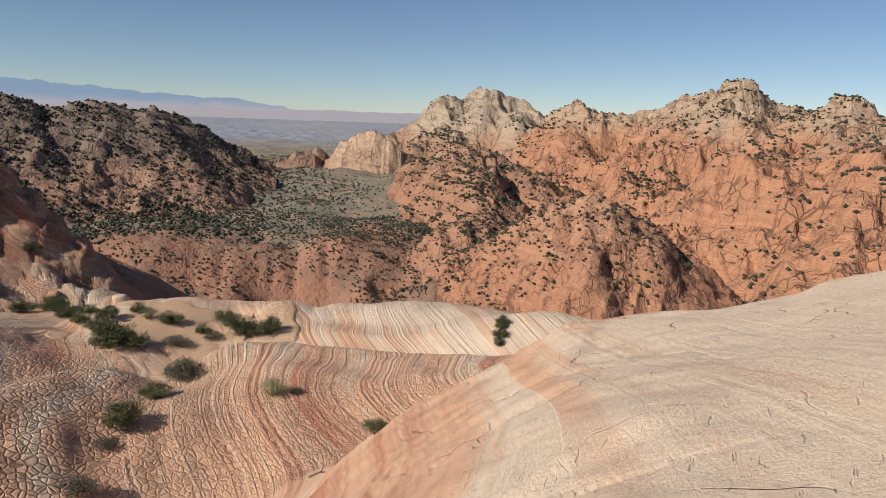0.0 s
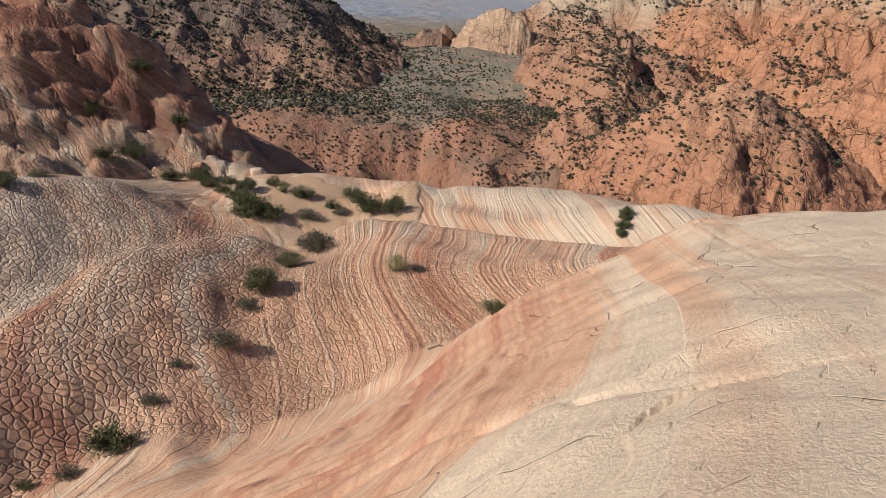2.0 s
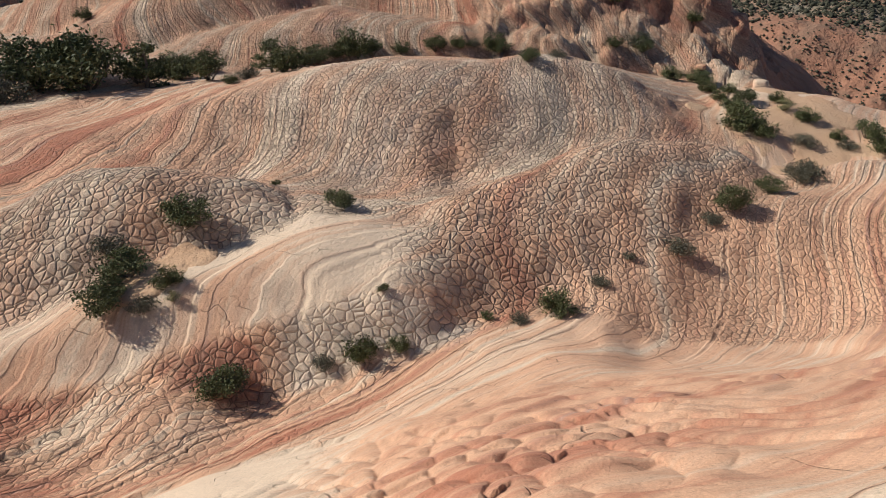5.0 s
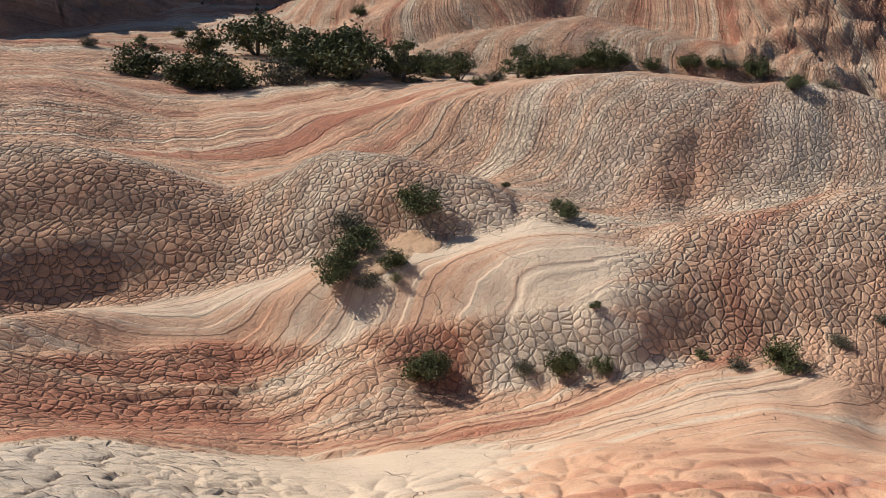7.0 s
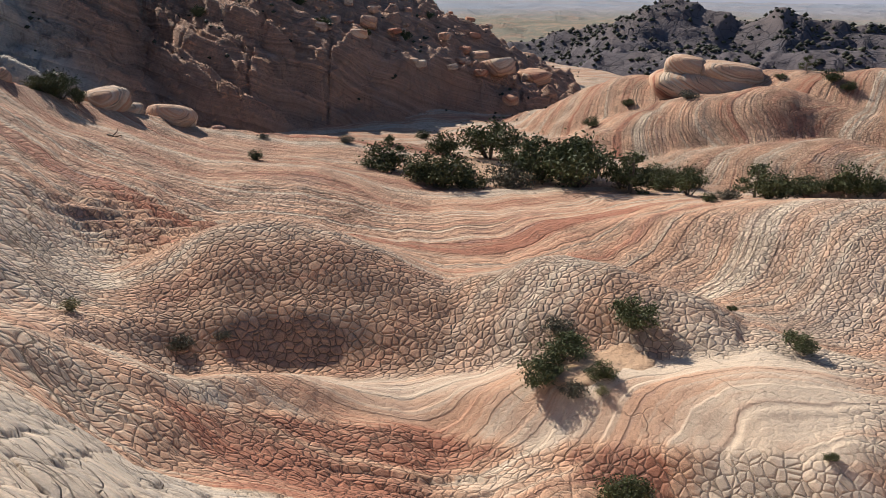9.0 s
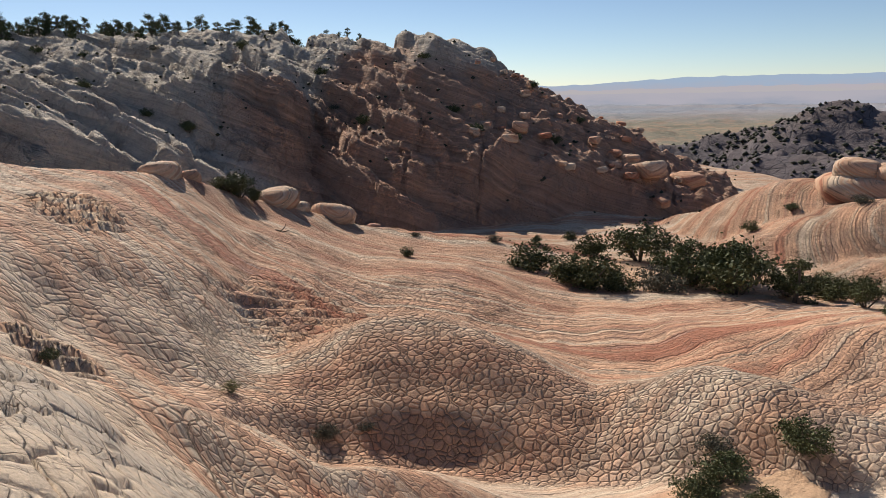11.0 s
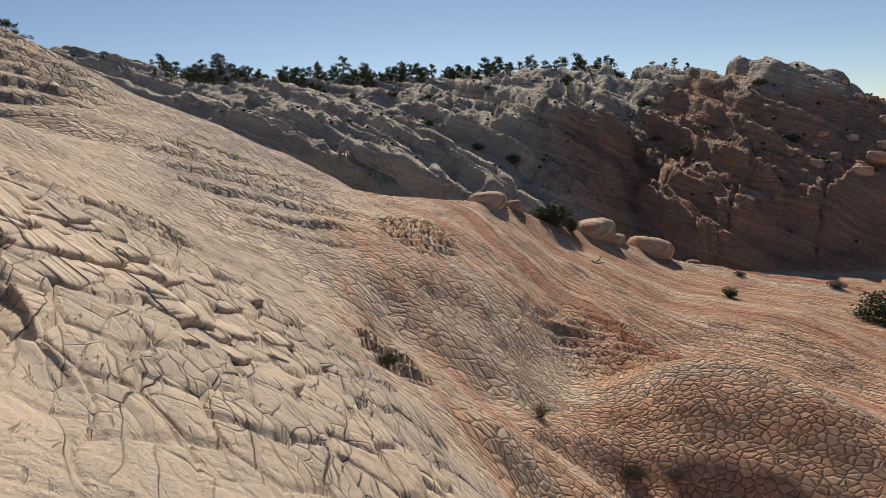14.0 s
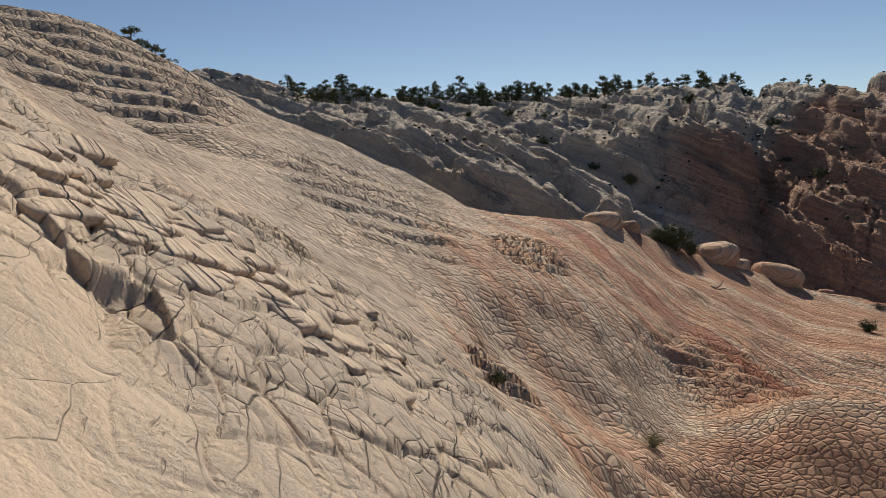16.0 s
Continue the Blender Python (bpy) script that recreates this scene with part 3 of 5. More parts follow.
# ---- materials ----
class Nodes:
    """A short hand for building node trees."""

    def __init__(self, name):
        self.m = bpy.data.materials.new(name)
        self.m.use_nodes = True
        self.t = self.m.node_tree
        self.bsdf = self.t.nodes["Principled BSDF"]
        self.pos = self.t.nodes.new("ShaderNodeNewGeometry").outputs["Position"]

    def put(self, socket, v):
        if isinstance(v, bpy.types.NodeSocket):
            self.t.links.new(v, socket)
        elif isinstance(v, tuple) and len(v) == 3 and socket.type == "RGBA":
            socket.default_value = (*v, 1)
        else:
            socket.default_value = v

    def math(self, op, a, b=0.0, c=0.0, clamp=False):
        n = self.t.nodes.new("ShaderNodeMath")
        n.operation, n.use_clamp = op, clamp
        for s, v in zip(n.inputs, (a, b, c)):
            self.put(s, v)
        return n.outputs[0]

    def vec(self, op, a, b=(0, 0, 0), scale=1.0):
        n = self.t.nodes.new("ShaderNodeVectorMath")
        n.operation = op
        self.put(n.inputs[0], a)
        if op == "SCALE":
            self.put(n.inputs["Scale"], scale)
        else:
            self.put(n.inputs[1], b)
        return n.outputs["Value" if op == "DOT_PRODUCT" else "Vector"]

    def noise(self, scale, detail=3.0, rough=0.55, vector=None, w=None, out="Fac"):
        n = self.t.nodes.new("ShaderNodeTexNoise")
        if w is not None:
            n.noise_dimensions = "1D"
            self.put(n.inputs["W"], w)
        else:
            self.put(n.inputs["Vector"], self.pos if vector is None else vector)
        self.put(n.inputs["Scale"], scale)
        self.put(n.inputs["Detail"], detail)
        self.put(n.inputs["Roughness"], rough)
        return n.outputs[out]

    def cells(self, scale, vector=None, feature="DISTANCE_TO_EDGE", out="Distance"):
        n = self.t.nodes.new("ShaderNodeTexVoronoi")
        n.feature = feature
        self.put(n.inputs["Vector"], self.pos if vector is None else vector)
        self.put(n.inputs["Scale"], scale)
        return n.outputs[out]

    def map(self, v, a, b, lo=0.0, hi=1.0):
        n = self.t.nodes.new("ShaderNodeMapRange")
        n.interpolation_type = "SMOOTHSTEP"
        for s, x in zip(n.inputs, (v, a, b, lo, hi)):
            self.put(s, x)
        return n.outputs[0]

    def mix(self, f, a, b, how="MIX"):
        n = self.t.nodes.new("ShaderNodeMix")
        n.data_type, n.blend_type = "RGBA", how
        self.put(n.inputs[0], f)
        self.put(n.inputs[6], a)
        self.put(n.inputs[7], b)
        return n.outputs[2]

    def zone(self):
        a = self.t.nodes.new("ShaderNodeAttribute")
        a.attribute_name = "zone"
        s = self.t.nodes.new("ShaderNodeSeparateColor")
        self.t.links.new(a.outputs["Color"], s.inputs[0])
        return s.outputs[0], s.outputs[1], s.outputs[2], a.outputs["Alpha"]

    def finish(self, colour, height=None, rough=0.9, specular=0.25):
        self.put(self.bsdf.inputs["Base Color"], colour)
        self.put(self.bsdf.inputs["Roughness"], rough)
        self.bsdf.inputs["Specular IOR Level"].default_value = specular
        if height is not None:
            b = self.t.nodes.new("ShaderNodeBump")
            b.inputs["Distance"].default_value = 1.0
            b.inputs["Strength"].default_value = 1.0
            self.put(b.inputs["Height"], height)
            self.t.links.new(b.outputs[0], self.bsdf.inputs["Normal"])
        return self.m


def grade(n, amount, colour):
    """Colour lightened or darkened by a factor of about one."""
    return n.mix(1.0, colour, amount, "MULTIPLY")


def slickrock():
    n = Nodes("slickrock")
    red, grey, cell, ledge = n.zone()
    bend = n.vec("SCALE", n.vec("SUBTRACT", n.noise(0.075, 1.0, 0.5, out="Color"), (0.5, 0.5, 0.5)), scale=4.2)
    bent = n.vec("ADD", n.pos, bend)
    bed = n.vec("DOT_PRODUCT", bent, (0.60, 0.16, 0.78))
    broad = n.noise(0.85, 3.0, 0.6, w=bed)
    thin = n.noise(5.0, 3.0, 0.65, w=bed)
    lines = n.noise(17.0, 2.0, 0.6, w=bed)
    seams = n.noise(2.6, 2.0, 0.5, w=bed)
    blot = n.noise(0.16, 3.0, 0.6)
    grain = n.noise(34.0, 4.0, 0.75)
    # hue: cream, orange, brick red, grey
    v = n.math("ADD", n.math("MULTIPLY", broad, 1.25), n.math("ADD", n.math("MULTIPLY", n.math("SUBTRACT", thin, 0.5), n.math("ADD", 0.45, n.math("MULTIPLY", ledge, 0.9))), 0.425))
    v = n.math("ADD", v, n.math("MULTIPLY", blot, 0.55))
    v = n.math("SUBTRACT", n.math("ADD", v, red), 1.835)
    c = n.mix(n.map(v, -0.10, 0.22), (0.61, 0.475, 0.35), (0.56, 0.335, 0.215))
    c = n.mix(n.map(v, 0.20, 0.55), c, (0.40, 0.17, 0.105))
    g = n.math("ADD", n.math("MULTIPLY", thin, 0.8), n.math("MULTIPLY", n.noise(0.33, 3.0), 0.9))
    g = n.map(n.math("ADD", g, grey), 0.98, 1.55)
    c = n.mix(n.math("MULTIPLY", g, 0.85), c, (0.44, 0.375, 0.31))
    varnish = n.map(n.math("ADD", n.noise(0.7, 5.0, 0.7), n.math("MULTIPLY", cell, 0.27)), 0.60, 0.86)
    c = n.mix(n.math("MULTIPLY", varnish, 0.38), c, (0.17, 0.115, 0.085))
    # polygons: joints along and across the bedding
    sway = n.vec("SCALE", n.vec("SUBTRACT", n.noise(0.9, 2.0, out="Color"), (0.5, 0.5, 0.5)), scale=0.26)
    swayed = n.vec("ADD", n.pos, sway)
    across = n.vec("DOT_PRODUCT", n.vec("ADD", bent, sway), (0.60, 0.16, 0.78))
    lift = n.t.nodes.new("ShaderNodeCombineXYZ")
    # beyond this line the beds strike the other way
    turned = n.map(n.math("ADD", n.vec("DOT_PRODUCT", n.pos, (-0.53, 1.0, 0.0)), n.math("MULTIPLY", n.math("SUBTRACT", n.noise(0.35, 2.0), 0.5), 4.0)), 0.02, -0.02)
    across_too = n.vec("DOT_PRODUCT", n.vec("ADD", bent, sway), (0.42, 0.80, 0.43))
    for k, (one, two) in enumerate(zip((0.60, 0.16, 0.78), (0.42, 0.80, 0.43))):
        a, b = n.math("MULTIPLY", across, one * 0.8), n.math("MULTIPLY", across_too, two * 0.8)
        n.put(lift.inputs[k], n.math("ADD", a, n.math("MULTIPLY", n.math("SUBTRACT", b, a), turned)))
    warp = n.vec("SCALE", n.vec("ADD", n.vec("SCALE", swayed, scale=0.82), lift.outputs[0]), scale=n.map(turned, 0.0, 1.0, 1.0, 0.56))
    edge = n.cells(4.9, warp)
    tone = n.cells(4.9, warp, "F1", "Color")
    middle = n.cells(4.9, warp, "F1", "Position")
    pillow = n.math("POWER", n.map(edge, 0.0, 0.22), 0.6)
    fine = n.cells(10.0, warp)
    small = n.map(fine, 0.0, 0.12)
    tilt = n.vec("DOT_PRODUCT", n.vec("SUBTRACT", warp, middle), n.vec("SUBTRACT", tone, (0.5, 0.5, 0.5)))
    shade = n.math("ADD", 1.0, n.math("MULTIPLY", cell, n.math("MULTIPLY", n.math("SUBTRACT", n.vec("DOT_PRODUCT", tone, (0.5, 0.5, 0.0)), 0.5), 0.40)))
    c = grade(n, shade, c)
    stripe = n.math("MULTIPLY", n.math("SUBTRACT", lines, 0.5), n.math("ADD", 0.10, n.math("MULTIPLY", ledge, 0.6)))
    stripe = n.math("ADD", stripe, n.math("MULTIPLY", n.math("SUBTRACT", thin, 0.5), n.math("MULTIPLY", ledge, 0.45)))
    pits = n.map(n.noise(9.0, 4.0, 0.75), 0.56, 0.70)
    shade = n.math("ADD", 0.66, n.math("ADD", stripe, n.math("SUBTRACT", n.math("MULTIPLY", grain, 0.85), n.math("MULTIPLY", pits, 0.28))))
    c = grade(n, shade, c)
    # dark lines along the joints and bedding seams
    joint = n.math("MULTIPLY", n.map(edge, 0.0, n.map(n.noise(0.6, 2.0), 0.35, 0.65, 0.030, 0.080), 1.0, 0.0), n.map(cell, 0.08, 0.7))
    c = n.mix(n.math("MULTIPLY", joint, 0.68), c, (0.085, 0.060, 0.045))
    hair = n.math("MULTIPLY", n.map(fine, 0.0, 0.045, 1.0, 0.0), n.math("MULTIPLY", n.map(n.noise(0.5, 3.0), 0.48, 0.62), n.map(cell, 0.0, 0.5)))
    c = n.mix(n.math("MULTIPLY", hair, 0.55), c, (0.10, 0.07, 0.05))
    gap = n.map(n.math("ABSOLUTE", n.math("SUBTRACT", seams, 0.5)), 0.0, 0.010, 1.0, 0.0)
    gap = n.math("MULTIPLY", gap, n.math("MULTIPLY", n.map(ledge, 0.02, 0.6), n.map(n.noise(0.7, 3.0, 0.6), 0.46, 0.60)))
    c = n.mix(n.math("MULTIPLY", gap, 0.45), c, (0.085, 0.055, 0.04))
    # slabs of the near slope, in rows across it
    at_slab = n.t.nodes.new("ShaderNodeAttribute")
    at_slab.attribute_name = "slab"
    slab = at_slab.outputs["Fac"]
    curve = n.vec("ADD", n.pos, n.vec("SCALE", n.vec("SUBTRACT", n.noise(0.55, 3.0, 0.6, out="Color"), (0.5, 0.5, 0.5)), scale=0.6))
    down = n.vec("DOT_PRODUCT", curve, (-0.72, 0.35, -0.60))
    along = n.vec("DOT_PRODUCT", curve, (0.438, 0.899, 0.0))
    row = n.t.nodes.new("ShaderNodeCombineXYZ")
    n.put(row.inputs[0], n.math("MULTIPLY", along, 0.78))
    n.put(row.inputs[1], n.math("MULTIPLY", down, 2.0))
    rows = row.outputs[0]
    slab_edge = n.cells(1.15, rows)
    slab_tone = n.vec("DOT_PRODUCT", n.cells(1.15, rows, "F1", "Color"), (0.0, 1.0, 0.0))
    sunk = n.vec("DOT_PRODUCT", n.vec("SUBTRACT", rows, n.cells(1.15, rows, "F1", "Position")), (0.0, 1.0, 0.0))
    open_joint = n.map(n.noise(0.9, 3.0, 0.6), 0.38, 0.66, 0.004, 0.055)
    # overhang shadow painted into the colour along each slab's downhill edge
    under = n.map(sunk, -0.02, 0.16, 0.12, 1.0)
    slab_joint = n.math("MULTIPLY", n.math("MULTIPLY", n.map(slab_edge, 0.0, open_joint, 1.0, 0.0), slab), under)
    half_edge = n.cells(2.9, rows)
    half_joint = n.math("MULTIPLY", n.map(half_edge, 0.0, 0.030, 1.0, 0.0), n.math("MULTIPLY", slab, n.map(n.noise(0.7, 3.0, 0.6), 0.50, 0.62)))
    pocks = n.math("MULTIPLY", n.map(n.noise(5.0, 3.0, 0.6, vector=n.vec("MULTIPLY", rows, (0.6, 1.4, 1.0))), 0.63, 0.70), n.math("MAXIMUM", slab, n.map(cell, 0.02, 0.2, 0.35, 0.0)))
    c = grade(n, n.math("ADD", 1.0, n.math("MULTIPLY", slab, n.math("MULTIPLY", n.math("SUBTRACT", slab_tone, 0.5), 0.14))), c)
    # the painted overhang shadow together with finer dark joints and pocks
    shade_and_joints = n.math("MAXIMUM", slab_joint, n.math("MULTIPLY", n.math("MAXIMUM", half_joint, pocks), 0.75))
    c = n.mix(n.math("MULTIPLY", shade_and_joints, 0.62), c, (0.075, 0.058, 0.045))
    # long thin cracks in the smooth rock
    crack = n.cells(0.55, n.vec("ADD", n.pos, n.vec("SCALE", n.noise(0.5, 3.0, out="Color"), scale=1.8)))
    crack = n.math("MULTIPLY", n.map(crack, 0.0, 0.009, 1.0, 0.0), n.map(n.noise(0.8, 2.0), 0.50, 0.62))
    c = n.mix(n.math("MULTIPLY", crack, 0.55), c, (0.16, 0.105, 0.075))
    h = n.math("MULTIPLY", n.math("ADD", n.math("MULTIPLY", pillow, 0.050), n.math("MULTIPLY", tilt, 0.16)), cell)
    h = n.math("ADD", h, n.math("MULTIPLY", n.math("MULTIPLY", small, n.map(n.noise(0.4), 0.4, 0.6)), 0.002))
    lam = n.math("ADD", n.math("MULTIPLY", lines, 0.028), n.math("MULTIPLY", thin, 0.05))
    h = n.math("ADD", h, n.math("MULTIPLY", lam, ledge))
    step = n.map(seams, 0.47, 0.54)
    h = n.math("ADD", h, n.math("MULTIPLY", n.math("MULTIPLY", step, ledge), 0.12))
    h = n.math("ADD", h, n.math("MULTIPLY", n.math("MULTIPLY", broad, ledge), 0.16))
    worn = n.map(n.math("ADD", cell, slab), 0.0, 0.45, 0.70, 1.0)
    h = n.math("ADD", h, n.math("MULTIPLY", n.math("MULTIPLY", grain, worn), 0.020))
    h = n.math("ADD", h, n.math("MULTIPLY", n.math("MULTIPLY", n.noise(4.0, 5.0, 0.65), worn), 0.028))
    h = n.math("SUBTRACT", h, n.math("MULTIPLY", n.math("ADD", n.math("MULTIPLY", crack, 0.4), gap), 0.05))
    scale = n.math("ADD", n.math("MULTIPLY", n.math("POWER", n.map(slab_edge, 0.0, 0.20), 0.5), 0.065), n.math("MULTIPLY", n.math("MULTIPLY", sunk, slab_tone), 0.17))
    scale = n.math("ADD", scale, n.math("MULTIPLY", n.map(half_edge, 0.0, 0.12), 0.022))
    h = n.math("ADD", h, n.math("MULTIPLY", n.math("MULTIPLY", scale, 0.45), slab))
    h = n.math("SUBTRACT", h, n.math("MULTIPLY", shade_and_joints, 0.04))
    return n.finish(c, h, 0.92, 0.2)


def mountain_rock(name, low, high, dark, z0, z1, size, strata, relief, dip=(0.22, 0.12, 0.95), zoned_by_red=False, cracked=0.7, banded=0.62):
    """Bedded rock: low colour under z0, high colour over z1, dark stains. size: metres of its blocks."""
    n = Nodes(name)
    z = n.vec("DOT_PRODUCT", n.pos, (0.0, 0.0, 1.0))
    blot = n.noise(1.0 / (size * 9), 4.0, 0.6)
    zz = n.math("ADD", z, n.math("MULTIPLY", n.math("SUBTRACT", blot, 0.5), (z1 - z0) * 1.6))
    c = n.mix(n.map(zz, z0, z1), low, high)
    if zoned_by_red:
        c = n.mix(n.map(n.math("ADD", n.zone()[0], n.math("MULTIPLY", n.math("SUBTRACT", blot, 0.5), 0.5)), 0.30, 0.62), high, low)
    bed = n.vec("DOT_PRODUCT", n.vec("ADD", n.pos, n.vec("SCALE", n.noise(1.0 / (size * 12), 2.0, out="Color"), scale=size * 4)), dip)
    lines = n.noise(1.0 / strata, 4.0, 0.7, w=bed)
    rough = n.noise(1.0 / size, 5.0, 0.7)
    stain = n.map(n.math("ADD", n.noise(1.0 / (size * 4), 5.0, 0.75), n.math("MULTIPLY", lines, 0.25)), 0.62, 0.86)
    c = n.mix(n.math("MULTIPLY", stain, 0.8), c, dark)
    speck = n.map(n.noise(2.2 / size, 4.0, 0.8), 0.50, 0.72)
    c = n.mix(n.math("MULTIPLY", speck, 0.45), c, dark)
    c = grade(n, n.math("ADD", 0.76 - 0.5 * banded, n.math("ADD", n.math("MULTIPLY", lines, banded), n.math("MULTIPLY", rough, 0.62))), c)
    # joints in a much darker colour, at two sizes
    sway = n.vec("ADD", n.pos, n.vec("SCALE", n.noise(0.4 / size, 3.0, out="Color"), scale=size * 1.3))
    slant = n.vec("MULTIPLY", sway, (1.0, 1.0, 0.5))
    crack = n.map(n.cells(0.62 / size, slant), 0.0, 0.06, 1.0, 0.0)
    split_up = n.map(n.cells(0.17 / size, slant), 0.0, 0.035, 1.0, 0.0)
    crack = n.math("MULTIPLY", n.math("MAXIMUM", crack, split_up), n.map(n.noise(0.25 / size, 3.0), 0.38, 0.60))
    c = n.mix(n.math("MULTIPLY", crack, cracked), c, (dark[0] * 0.5, dark[1] * 0.5, dark[2] * 0.5))
    split = n.map(n.cells(1.0 / (size * 1.6), n.vec("MULTIPLY", n.vec("ADD", n.pos, n.vec("SCALE", n.noise(0.5 / size, 3.0, out="Color"), scale=size)), (1, 1, 0.55))), 0.0, 0.10)
    h = n.math("ADD", n.math("MULTIPLY", lines, relief * 1.2), n.math("MULTIPLY", rough, relief * 2.4))
    h = n.math("ADD", h, n.math("MULTIPLY", split, relief * 0.25))
    h = n.math("SUBTRACT", h, n.math("MULTIPLY", crack, relief * 1.1 * cracked))
    return n.finish(c, h, 0.95, 0.15)


def leafy(name, a, b, rough=0.6):
    n = Nodes(name)
    g = n.t.nodes.new("ShaderNodeNewGeometry")
    r = g.outputs["Random Per Island"]
    c = n.mix(r, a, b)
    n.bsdf.inputs["Subsurface Weight"].default_value = 0.0
    return n.finish(c, None, rough, 0.08)


def bark(name, a, b):
    n = Nodes(name)
    c = n.mix(n.noise(9.0, 4.0, 0.7), a, b)
    return n.finish(c, n.math("MULTIPLY", n.noise(25.0, 3.0), 0.02), 0.9)


def sand():
    n = Nodes("sand")
    c = n.mix(n.noise(0.7, 4.0, 0.6), (0.60, 0.43, 0.29), (0.50, 0.30, 0.18))
    c = grade(n, n.math("ADD", 0.8, n.math("MULTIPLY", n.noise(18.0, 3.0), 0.4)), c)
    return n.finish(c, n.math("MULTIPLY", n.noise(6.0, 4.0, 0.7), 0.08), 0.95, 0.1)


def valley():
    """Slope and flat beyond the rim: red earth and scree, greener on the flat, hazier plain far out."""
    n = Nodes("valley_ground")
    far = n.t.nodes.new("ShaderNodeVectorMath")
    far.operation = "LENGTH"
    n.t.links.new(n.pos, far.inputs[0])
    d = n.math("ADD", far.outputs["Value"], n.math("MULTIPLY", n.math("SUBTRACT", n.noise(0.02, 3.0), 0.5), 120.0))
    blot = n.noise(0.035, 5.0, 0.65)
    c = n.mix(n.map(blot, 0.40, 0.62), (0.36, 0.185, 0.12), (0.24, 0.15, 0.105))
    flat = n.mix(n.map(n.noise(0.05, 5.0, 0.7), 0.46, 0.60), (0.235, 0.215, 0.16), (0.34, 0.245, 0.175))
    c = n.mix(n.map(d, 335.0, 385.0), c, flat)
    # blue grey of the far plain: aerial haze put into its base colour
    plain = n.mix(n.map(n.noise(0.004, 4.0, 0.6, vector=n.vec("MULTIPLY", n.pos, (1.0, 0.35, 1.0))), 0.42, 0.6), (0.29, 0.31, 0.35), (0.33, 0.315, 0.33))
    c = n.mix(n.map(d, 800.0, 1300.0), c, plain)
    c = grade(n, n.math("ADD", 0.68, n.math("MULTIPLY", n.noise(0.6, 5.0, 0.75), 0.64)), c)
    h = n.math("ADD", n.math("MULTIPLY", n.noise(0.25, 5.0, 0.7), 1.6), n.math("MULTIPLY", n.noise(0.06, 4.0, 0.7), 3.0))
    return n.finish(c, h, 0.95, 0.1)


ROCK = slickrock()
RED_MASS = mountain_rock("red_sandstone", (0.49, 0.245, 0.14), (0.47, 0.34, 0.23), (0.24, 0.125, 0.085), -14.0, 14.0, 3.2, 2.6, 0.9)
PALE_MASS = mountain_rock("pale_sandstone", (0.42, 0.245, 0.155), (0.47, 0.365, 0.26), (0.24, 0.18, 0.13), -25.0, 5.0, 3.2, 2.6, 0.9)
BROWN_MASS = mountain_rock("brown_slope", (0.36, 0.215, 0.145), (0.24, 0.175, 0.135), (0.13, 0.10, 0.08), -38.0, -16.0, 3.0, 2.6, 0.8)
SPUR_MASS = mountain_rock("red_spur", (0.40, 0.215, 0.135), (0.42, 0.25, 0.16), (0.20, 0.12, 0.085), -40.0, -12.0, 2.6, 2.2, 0.7)
# the distant hills' bluish dark haze is put into this rock's colours
DARK_MASS = mountain_rock("hazed_hill_rock", (0.125, 0.105, 0.11), (0.15, 0.12, 0.115), (0.08, 0.075, 0.085), -40.0, -8.0, 4.0, 3.0, 0.5)
RED_PEAK = mountain_rock("red_peak_rock", (0.44, 0.22, 0.13), (0.47, 0.26, 0.16), (0.24, 0.115, 0.075), -45.0, -25.0, 1.8, 1.4, 0.45)
BASALT = mountain_rock("mesa_rock", (0.20, 0.165, 0.165), (0.15, 0.125, 0.135), (0.13, 0.115, 0.115), -40.0, -30.0, 12.0, 6.0, 1.5)
BUTTE = mountain_rock("butte_rock", (0.46, 0.30, 0.20), (0.52, 0.36, 0.24), (0.30, 0.20, 0.14), -40.0, -15.0, 2.5, 2.0, 0.6)
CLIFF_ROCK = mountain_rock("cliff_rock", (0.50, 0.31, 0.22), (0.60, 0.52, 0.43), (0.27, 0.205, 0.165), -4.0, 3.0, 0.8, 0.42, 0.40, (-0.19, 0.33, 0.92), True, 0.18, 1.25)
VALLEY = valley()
LEAF = leafy("green_leaves", (0.050, 0.060, 0.028), (0.12, 0.125, 0.055))
JUNIPER = leafy("juniper_leaves", (0.058, 0.070, 0.034), (0.14, 0.15, 0.070))
SAGE = leafy("sage_leaves", (0.075, 0.075, 0.055), (0.15, 0.14, 0.10))
BARK = bark("bark", (0.10, 0.075, 0.055), (0.20, 0.165, 0.13))
SAND = sand()

# ---- ground: one sheet out to the plain ----
fan = np.concatenate([np.arange(-40, 172.01, 0.2), np.linspace(174, 320, 40)])
reach = np.concatenate([np.linspace(0.02, 1.1, 8), 1.2 * 1.012 ** np.arange(0, 60), 2.45 * 1.0065 ** np.arange(0, 525), 74.0 * 1.02 ** np.arange(0, 207)])
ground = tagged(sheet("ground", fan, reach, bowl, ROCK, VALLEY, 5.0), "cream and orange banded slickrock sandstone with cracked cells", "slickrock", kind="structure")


# ---- hills and mountains round the bowl ----
def flutes(x, y, amp, wide, seed):
    """Gullies that run down towards the viewpoint."""
    far, a = np.hypot(x, y), np.arctan2(-x, y)
    u = a * 400 + 6 * vnoise(x / 30, y / 30, seed)
    r = 1 - np.abs(vnoise(u / wide, far / (wide * 2.6), seed + 1))
    r2 = 1 - np.abs(vnoise(u / (wide * 0.42), far / wide, seed + 2))
    return amp * (r - 0.6) + 0.45 * amp * (r2 - 0.6)


HILLS = []      # height functions, for what grows on them


